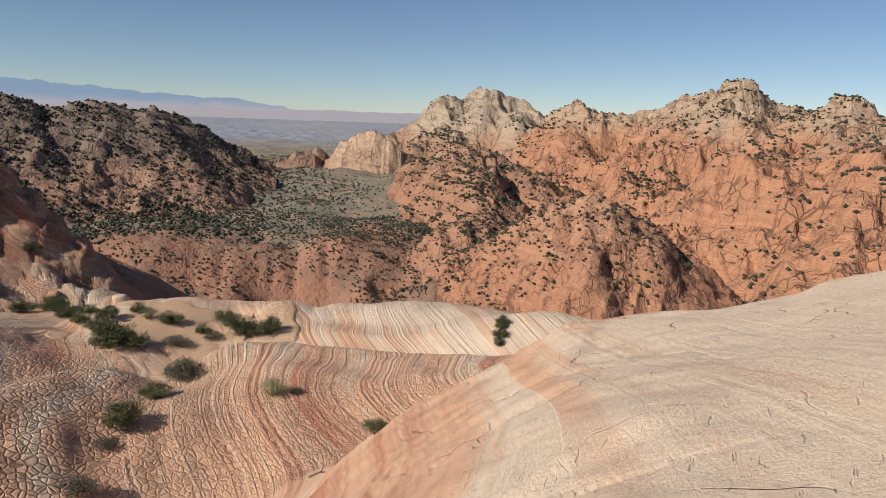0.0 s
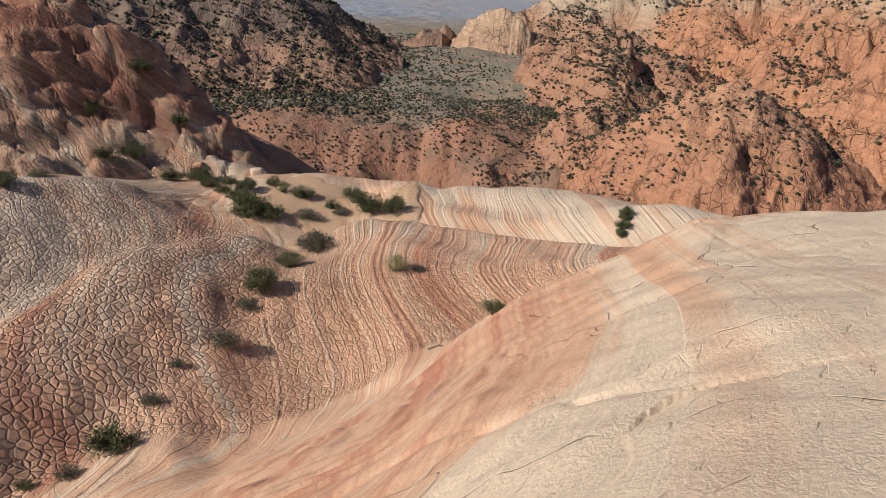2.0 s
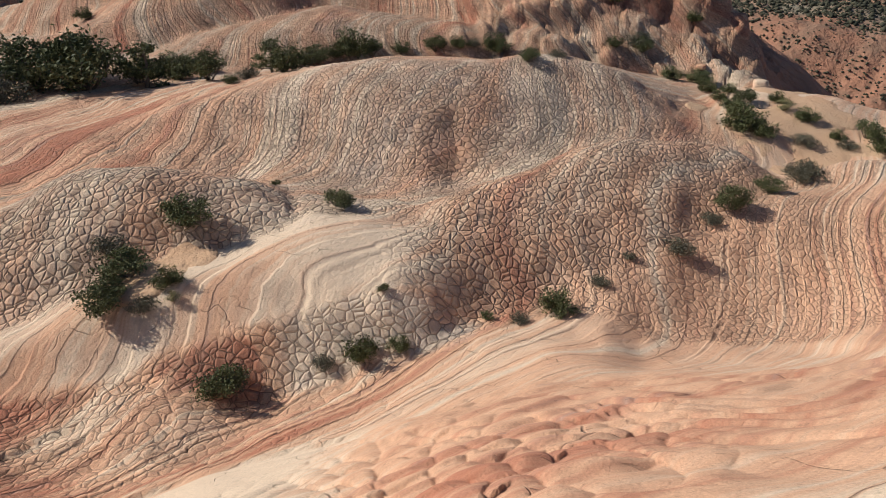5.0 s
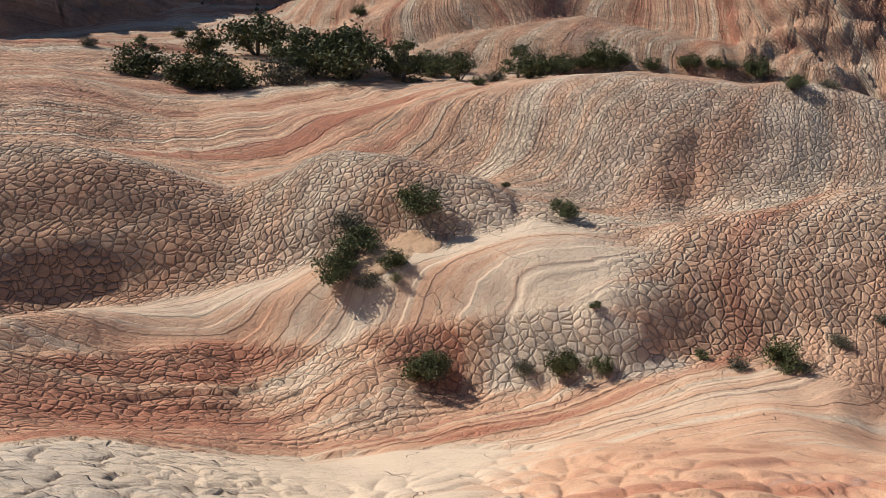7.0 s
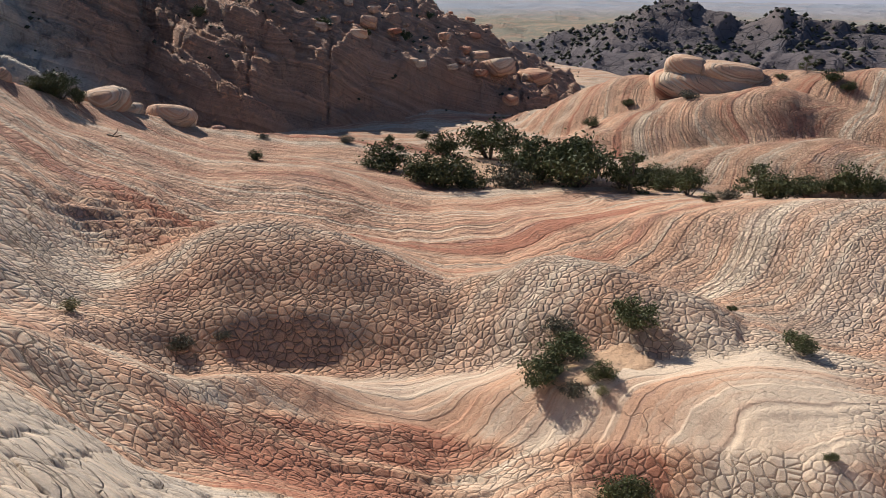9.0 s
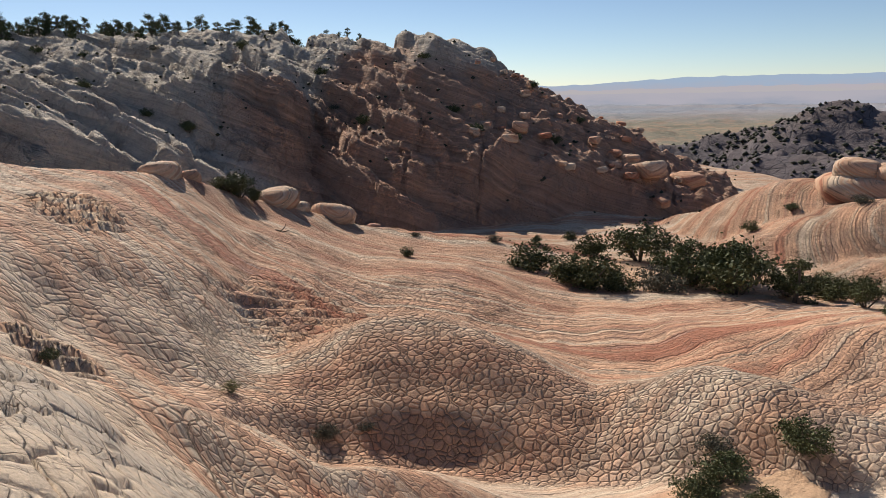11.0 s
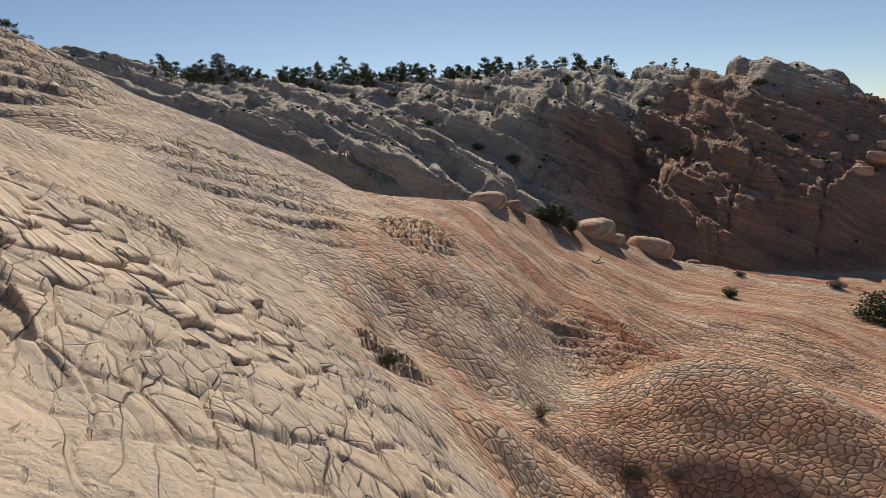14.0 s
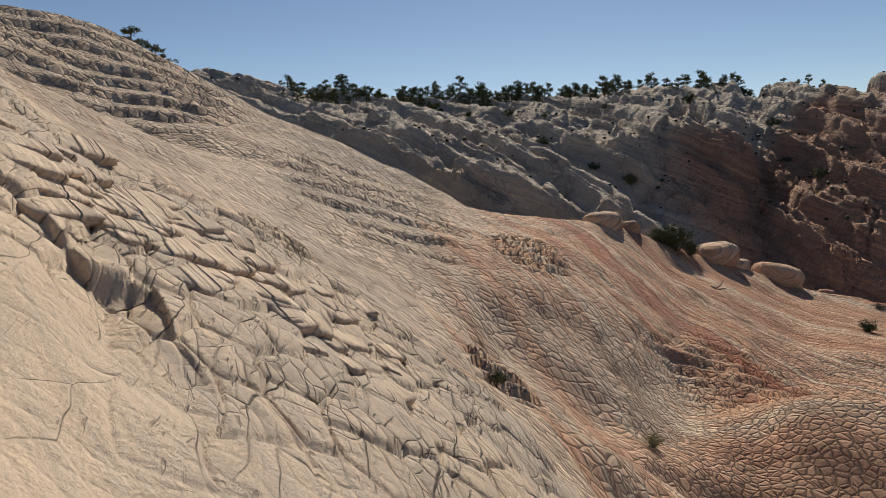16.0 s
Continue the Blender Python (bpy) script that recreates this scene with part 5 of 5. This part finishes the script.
placed = set()
FLAT = [(-14.8, 30.7, 1.27, 0), (-13.9, 29.8, 2.05, 0), (-13.0, 29.8, 1.35, 0), (-12.7, 32.8, 1.22, 0), (-11.6, 30.7, 1.14, 1), (-11.0, 32.4, 0.91, 0), (-10.2, 33.7, 1.27, 2), (-9.1, 32.6, 1.85, 0), (-7.8, 32.4, 1.32, 2), (-18.4, 34.7, 1.16, 0), (-16.7, 32.6, 0.91, 0), (-21.7, 39.3, 1.47, 2), (-13.7, 32.9, 0.93, 3), (-10.3, 31.9, 0.84, 1), (-9.1, 25.1, 1.31, 1), (-15.3, 31.1, 1.01, 2), (-14.3, 33.5, 0.86, 0)]
RIM = [(2.9, 30.7, 0.73, 2), (3.1, 31.9, 0.74, 2), (2.8, 30.2, 0.6, 2), (3.0, 31.5, 0.66, 2), (-5.4, 23.0, 1.05, 3), (-1.1, 13.4, 0.5, 2), (-4.6, 23.2, 0.48, 1)]
GULLY = [(-12.0, 4.5, 1.07, 2), (-11.1, 7.4, 0.93, 0), (-10.7, 8.3, 0.61, 0), (-11.5, 6.7, 0.54, 1), (-9.6, 12.4, 1.14, 0), (-9.5, 14.1, 0.56, 1), (-10.4, 10.8, 0.34, 2), (-9.2, 17.3, 0.9, 1), (-9.4, 20.5, 1.16, 2), (-9.3, 22.8, 0.92, 2), (-9.5, 19.5, 0.75, 1), (-9.3, 25.5, 1.18, 1), (-9.8, 11.3, 0.57, 1), (-9.7, 15.7, 0.43, 1)]
POTHOLE = [(-15.5, 3.3, 1.16, 2), (-16.5, 4.2, 1.41, 2), (-15.3, 4.9, 0.88, 0), (-14.9, 4.1, 0.72, 1), (-17.6, 4.2, 1.04, 1), (-17.4, 6.3, 1.38, 2), (-16.2, 10.3, 0.92, 2), (-19.0, 9.8, 0.31, 2), (-11.9, 8.7, 0.33, 2), (-12.1, 4.7, 0.93, 1), (-14.7, 4.7, 0.43, 3), (-15.8, 3.7, 0.85, 0)]
HUMP_FOOT = [(-41.1, 15.2, 2.0, 0), (-39.3, 16.2, 2.1, 0), (-37.7, 20.6, 2.03, 0), (-36.6, 23.5, 1.58, 0), (-35.8, 25.6, 1.59, 2), (-35.0, 27.3, 1.43, 0), (-33.7, 28.9, 1.44, 2), (-31.7, 32.0, 2.06, 0), (-21.0, 23.4, 1.04, 2), (-20.8, 25.0, 0.78, 1), (-32.4, 30.9, 1.06, 1), (-37.0, 22.1, 1.43, 1), (-32.8, 29.9, 1.34, 0), (-29.6, 14.4, 1.03, 1)]
GROVE = [(-39.6, -0.8, 2.48, 0), (-36.4, 2.1, 2.95, 0), (-37.1, 1.0, 2.31, 0), (-46.1, 5.8, 3.2, 2), (-46.2, 2.9, 1.89, 0), (-38.3, 7.5, 2.91, 2), (-36.5, 9.3, 3.3, 2), (-36.8, 5.5, 2.17, 1), (-39.6, 9.8, 2.8, 2), (-36.4, 11.8, 1.9, 2), (-38.0, 14.5, 1.99, 0), (-33.0, 14.0, 1.5, 2), (-29.0, 15.9, 1.85, 0), (-29.3, 13.3, 0.65, 0), (-36.3, 24.3, 2.13, 0), (-36.8, 22.4, 1.42, 2), (-36.2, 3.4, 1.6, 0)]
SLOPE = [(-54.6, 1.7, 1.3, 0), (-45.9, -0.8, 0.87, 2), (-44.9, -0.2, 0.63, 0), (-36.0, -7.4, 0.95, 0), (-35.9, -17.0, 1.71, 2), (-42.7, -8.3, 0.66, 1), (-44.1, -3.5, 1.01, 1), (-17.0, -5.8, 0.78, 1), (-17.0, -8.4, 0.62, 3), (-52.2, 14.2, 1.37, 0), (-49.1, 19.9, 1.31, 1), (-53.0, 17.0, 1.0, 2), (-48.0, 29.4, 1.49, 0), (-50.7, 27.2, 0.8, 2), (-46.6, 29.9, 1.1, 0), (-17.4, -4.8, 0.48, 1), (-12.3, -9.9, 0.48, 2), (-36.3, -16.6, 1.9, 2), (-36.2, -17.5, 1.5, 0), (-36.7, -16.0, 1.2, 2)]
OUTCROP = [(-25.5, 43.9, 1.15, 0), (-28.0, 44.2, 1.47, 2), (-26.5, 39.8, 1.9, 1), (-21.2, 35.2, 1.42, 0), (-21.4, 39.2, 1.1, 2), (-26.0, 39.5, 1.5, 2), (-29.5, 40.8, 1.6, 0), (-27.2, 38.2, 1.3, 0), (-15.3, 32.2, 1.1, 2), (-16.7, 33.5, 0.94, 0)]
for group, spots in (("shrubs on the sand flat", FLAT), ("shrubs at the rim", RIM), ("shrubs along the gully", GULLY), ("bushes in the pothole", POTHOLE), ("shrubs at the foot of the hump", HUMP_FOOT),
                     ("bushes of the grove", [(x, y, w * 1.25, k) for x, y, w, k in GROVE]), ("shrubs on the back slope", SLOPE), ("shrubs under the outcrop", OUTCROP)):
    plant(group, spots)
LEDGES = [(-57.8, -39.9, 1.5, 2), (-56.9, -33.8, 1.4, 0), (-57.2, -30.3, 1.5, 2), (-47.5, -27.6, 1.3, 1), (-76.4, -33.4, 1.9, 2), (-74.0, -36.6, 1.7, 2), (-43.4, -30.7, 1.3, 1), (-45.5, -29.2, 1.5, 2), (-78.8, -25.3, 1.6, 2),
          (-69.0, -18.2, 1.5, 2), (-71.3, -9.6, 1.5, 2), (-68.0, -7.1, 1.6, 2), (-67.4, -3.0, 1.3, 0), (-70.6, 0.4, 1.4, 2), (-78.2, -13.6, 1.3, 2), (-75.1, -43.0, 1.4, 1), (-72.5, -49.6, 1.5, 0), (-70.5, -53.7, 1.4, 2),
          (-67.8, -57.8, 1.4, 0), (-72.7, -22.2, 1.4, 1), (-77.1, 3.0, 1.2, 2), (-78.3, -2.0, 1.4, 2)]
plant("shrubs on the cliff", LEDGES, 1.0, 0.1)

TREES = [make_tree("tree", "gnarled dark juniper against the sky", JUNIPER, 31), make_tree("tree", "ragged dark pinyon on the cliff top", JUNIPER, 32, 1.0, 0.36, 38, 0.25), make_tree("tree", "bushy round juniper on the cliff top", JUNIPER, 33, 0.95, 0.55, 52, 0.08)]
rng = random.Random(5)
first = list(TREES)
def grow(kind, x, y, tall, group, sink=0.05):
    m = Matrix.LocRotScale((x, y, float(top(x, y)[0]) - sink * tall), Euler((0, 0, rng.uniform(0, 6.28))), (tall * rng.uniform(0.9, 1.15), tall * rng.uniform(0.9, 1.15), tall))
    if TREES[kind] in first:
        first.remove(TREES[kind])
        TREES[kind].matrix_basis = m
        tagged(TREES[kind], group=group)
    else:
        tagged(clone(TREES[kind], m), group=group)


for i in range(340):
    az_ = 104.5 + 50 * (i / 339) + rng.uniform(-0.35, 0.35)
    if az_ > 145 or (az_ < 118 and rng.random() < 0.45):
        continue
    far_ = float(np.interp(az_, [104, 110, 119, 127, 133, 139, 144, 153, 160], [98, 108, 116, 116, 114, 110, 106, 100, 98])) + rng.choice([-9, -6, -4, -3, -2, -1, 0, 0, 1]) + rng.uniform(-0.8, 0.8)
    x, y, _ = at(az_, 0, far_)
    grow(rng.randrange(3), x, y, rng.choice([1.0, 1.2, 1.5, 1.8, 2.1, 2.6]) * (0.75 if az_ < 112 else 1.0), "trees on the cliff top")
for az_, far_, tall in ((155.2, 41.5, 1.5), (154.4, 42, 1.2), (153.7, 42, 1.3), (84.0, 95, 1.6), (60.2, 59, 1.2), (62.2, 38.5, 1.9), (71.5, 37.2, 2.4), (76.0, 39.0, 2.6), (79.0, 41.0, 2.4)):
    x, y, _ = at(az_, 0, far_)
    grow(2, x, y, tall, "scattered junipers")

# ---- boulders ----
STONES = [zoned(lump(s, 3, f, r, a), red, grey, 0.2, 0.5, ROCK) for s, f, r, a, red, grey in ((1, 0.6, 0.34, 0.45, 0.65, 0.15), (2, 0.7, 0.32, 0.75, 0.6, 0.3), (3, 0.5, 0.36, 0.85, 0.85, 0.1))]


def boulder(x, y, w, kind, label, group, sink=0.12, tall=1.0):
    ob = tagged(new("boulder", STONES[kind]), label, "boulder", group)
    ob.matrix_basis = Matrix.LocRotScale((x, y, float(top(x, y)[0]) + w * (0.28 * tall - sink)), Euler((rng.uniform(-0.2, 0.2), rng.uniform(-0.2, 0.2), rng.uniform(0, 6.28))), (w, w * rng.uniform(0.7, 1.0), w * tall * rng.uniform(0.8, 1.1)))
    return ob


for x, y, w in ((-38.8, -15.6, 2.6), (-41.7, -13.2, 2.9), (-39.9, -14.7, 1.6), (-43.5, -11.0, 1.0), (-32.6, -19.0, 2.2), (-33.9, -18.2, 1.6)):
    boulder(x, y, w, 0, "rounded pink sandstone boulder at the cliff foot", "boulders at the cliff foot", 0.22, 1.15)
for x, y, w in ((-69.9, -2.9, 2.3), (-66.6, -3.7, 1.9), (-69.6, -6.2, 1.3), (-70.2, -0.6, 1.7), (-67.0, -7.0, 1.1), (-75.7, 0.8, 1.3), (-72.6, -4.9, 1.3), (-71.8, 4.3, 1.4), (-73.2, 7.9, 2.3), (-69.2, 9.3, 3.3), (-72.6, 13.4, 3.4), (-73.1, 6.4, 1.5)):
    boulder(x, y, w, rng.choice([1, 2]), "angular fallen sandstone block in the rubble", "blocks in the rubble")
for i in range(70):
    x, y, _ = at(rng.uniform(80, 96.5), 0, rng.uniform(66, 92))
    boulder(x, y, rng.choice([0.5, 0.7, 0.9, 1.2, 1.6]), rng.choice([1, 2]), "small fallen sandstone block in the rubble", "blocks in the rubble")
for x, y, w in ((-18.8, 41.2, 1.2), (-22.5, 40.8, 0.9), (-18.2, 42.3, 0.9)):
    boulder(x, y, w, rng.choice([1, 2]), "cream sandstone boulder beside the sand flat", "boulders beside the sand flat", 0.15)
knob = tagged(new("sandstone_hoodoo"), "stacked rounded sandstone knob on a bare ridge", "rock")
knob.matrix_basis = Matrix.Translation((*at(66.5, 0, 58)[:2], float(top(*at(66.5, 0, 58)[:2])[0])))
for name, dx, dy, dz, sx, sy, sz in (("lower_block", 0, 0, -0.6, 9.0, 5.5, 6.0), ("upper_block", -0.5, -1.7, 1.0, 3.4, 3.0, 4.2), ("upper_block", 0.5, 1.4, 0.7, 5.4, 3.6, 3.8)):
    ob = part(name, STONES[0], knob)
    ob.matrix_basis = Matrix.LocRotScale((dx, dy, dz), Euler((0.05, 0.1, 1.2 + 0.4 * dx)), (sx, sy, sz))

# ---- loose plates of rock: the broken slabs of the near slope ----
PLATES = [zoned(lump(10 + i, 3, 0.30, 0.42, 0.86), red, grey, 0.1, 0.6, ROCK) for i, (red, grey) in enumerate(((0.15, 0.35), (0.2, 0.3), (0.12, 0.4)))]


def plate(parent, az_, far_, w, thick, lift, lean, kind):
    """A flat plate of rock bedded into the slope."""
    x, y, _ = at(az_, 0, far_)
    z, zx, zy = (float(v) for v in top([x, x + 0.4, x], [y, y, y + 0.4], False))
    up = Vector((-(zx - z) / 0.4, -(zy - z) / 0.4, 1)).normalized().lerp(Vector((0, 0, 1)), lean)
    turn = up.to_track_quat("Z", "Y").to_matrix().to_4x4() @ Matrix.Rotation(radians(az_) + rng.uniform(-0.5, 0.5), 4, "Z")
    ob = new("rock_plate", PLATES[kind])
    ob.parent = parent
    ob.matrix_basis = Matrix.Translation((x, y, z + lift)) @ turn @ Matrix.Diagonal((w, w * rng.uniform(0.6, 0.9), thick / 0.30, 1))
    return ob


slabs = tagged(new("rock_ledge"), "pale cracked sandstone slabs lifting off the near slope", "rock ledge")
for i in range(90):
    az_, far_ = rng.gauss(153, 5), rng.uniform(7.6, 9.6)
    if i % 3 == 0:
        az_, far_ = rng.uniform(135, 165), rng.uniform(7, 10.6)
    plate(slabs, az_, far_, rng.uniform(0.4, 0.95), rng.uniform(0.12, 0.22), rng.uniform(-0.07, -0.02), 0.25, rng.choice([0, 1, 2]))

# dead wood on the rock
log = tagged(new("dead_branch", raw("dead_branch", *join([limb([(-0.6, 0, 0.02), (-0.2, 0.05, 0.10), (0.3, -0.04, 0.06), (0.65, 0.06, 0.16)], 0.045, 0.02), limb([(0.1, 0, 0.08), (0.25, 0.15, 0.25), (0.3, 0.2, 0.45)], 0.03, 0.01)]), BARK, True)), "weathered grey dead branch lying on sandstone", "branch")
log.matrix_basis = pose(-32.8, -13.1, float(top(-32.8, -13.1)[0]) - 0.02, 0, 0, 60)
twig = tagged(new("dead_branch", raw("dead_branch", *join([limb([(-0.3, 0, 0.0), (0, 0.03, 0.09), (0.28, 0, 0.05)], 0.035, 0.012), limb([(0, 0.03, 0.08), (0.12, 0.08, 0.2)], 0.02, 0.008)]), BARK, True)), "short dark dead branch lying on orange sandstone", "branch")
twig.matrix_basis = pose(-2.9, 17.6, float(top(-2.9, 17.6)[0]) - 0.01, 0, 0, 20)

# ---- drifts of sand ----
def drift(label, az0, az1, far0, far1, edge):
    """A thin sheet of blown sand that feathers out into the rock."""
    am, fm = (az0 + az1) / 2, (far0 + far1) / 2

    def height(x, y):
        u = (np.degrees(np.arctan2(-x, y)) - am) / (az1 - az0) * 2
        v = (np.hypot(x, y) - fm) / (far1 - far0) * 2
        m = 1 - np.hypot(u, v) + edge * fbm(x / 2.5, y / 2.5, 3, 91) - 2.5 * sstep(0.75, 0.98, np.maximum(np.abs(u), np.abs(v)))
        return (bowl(x, y)[0] - 0.30 + 0.36 * sstep(-0.05, 0.5, m),)
    return tagged(sheet("sand", np.linspace(az0, az1, 110), np.linspace(far0, far1, 90), height, SAND), label, "sand", kind="structure")


drift("orange blown sand among the shrubs", 9, 32, 28.5, 40, 0.6)
drift("pale sand under the grove", 66, 94, 35, 47, 0.5)
drift("sand caught in the pothole", 66, 84, 15.2, 19.5, 0.4)

# ---- brush on the far slopes ----
def scatter(name, label, mat, count, az_span, far_span, size, steep, seed, clump=0.0):
    g = np.random.default_rng(seed)
    a = np.radians(g.uniform(*az_span, count))
    far_ = far_span[0] + (far_span[1] - far_span[0]) * g.uniform(0, 1, count) ** 0.8
    x, y = -far_ * np.sin(a), far_ * np.cos(a)
    z = top(x, y)
    fall = np.hypot(top(x + 3, y) - z, top(x, y + 3) - z) / 3
    keep = (fall < steep) & (vnoise(x / 35, y / 35, seed) + g.uniform(-0.6, 0.6, count) > clump)
    x, y, z = x[keep], y[keep], z[keep]
    n = len(x)
    base = np.array([(0, 0, 1), (0.9, 0.1, 0.35), (0.25, 0.85, 0.45), (-0.75, 0.5, 0.3), (-0.6, -0.65, 0.4), (0.4, -0.8, 0.3), (0, 0, -0.3)])
    tri = np.array([(0, 1, 2), (0, 2, 3), (0, 3, 4), (0, 4, 5), (0, 5, 1), (6, 2, 1), (6, 3, 2), (6, 4, 3), (6, 5, 4), (6, 1, 5)])
    s = size * g.uniform(0.45, 1.25, n)
    v = base[None] * s[:, None, None] * g.uniform(0.65, 1.3, (n, 7, 1))
    t = g.uniform(0, 6.28, n)
    v[..., 0], v[..., 1] = v[..., 0] * np.cos(t)[:, None] - v[..., 1] * np.sin(t)[:, None], v[..., 0] * np.sin(t)[:, None] + v[..., 1] * np.cos(t)[:, None]
    v = v + np.stack([x, y, z], -1)[:, None, :]
    f = (tri[None] + 7 * np.arange(n)[:, None, None]).reshape(-1, 3)
    me = bpy.data.meshes.new(name)
    me.vertices.add(7 * n)
    me.vertices.foreach_set("co", v.astype(np.float32).ravel())
    me.loops.add(f.size)
    me.loops.foreach_set("vertex_index", f.astype(np.int32).ravel())
    me.polygons.add(len(f))
    me.polygons.foreach_set("loop_start", np.arange(0, f.size, 3, dtype=np.int32))
    me.update()
    me.materials.append(mat)
    return tagged(new(name, me), label, "brush", kind="stuff")


BRUSH = leafy("far_brush", (0.040, 0.042, 0.030), (0.085, 0.082, 0.055))
scatter("brush", "dark brush dotted over the canyon slopes", BRUSH, 16000, (-20, 31), (200, 400), 0.75, 1.2, 81, -0.4)
scatter("brush", "grey green brush over the plateau", BRUSH, 15000, (-3, 31), (350, 640), 0.9, 0.8, 82, -0.1)
scatter("brush", "dark brush dotted over the red mountain", BRUSH, 22000, (-42, 3), (260, 600), 1.15, 1.1, 83, -0.25)
scatter("brush", "dark brush over the shaded hill", BRUSH, 6000, (14, 42), (340, 560), 1.4, 1.2, 84, -0.4)
scatter("brush", "dark brush over the distant hills", BRUSH, 5000, (44, 92), (260, 500), 1.6, 1.2, 85, -0.3)
scatter("brush", "small brush between the cliff ledges", BRUSH, 900, (76, 150), (62, 100), 0.24, 1.3, 86, -0.05)
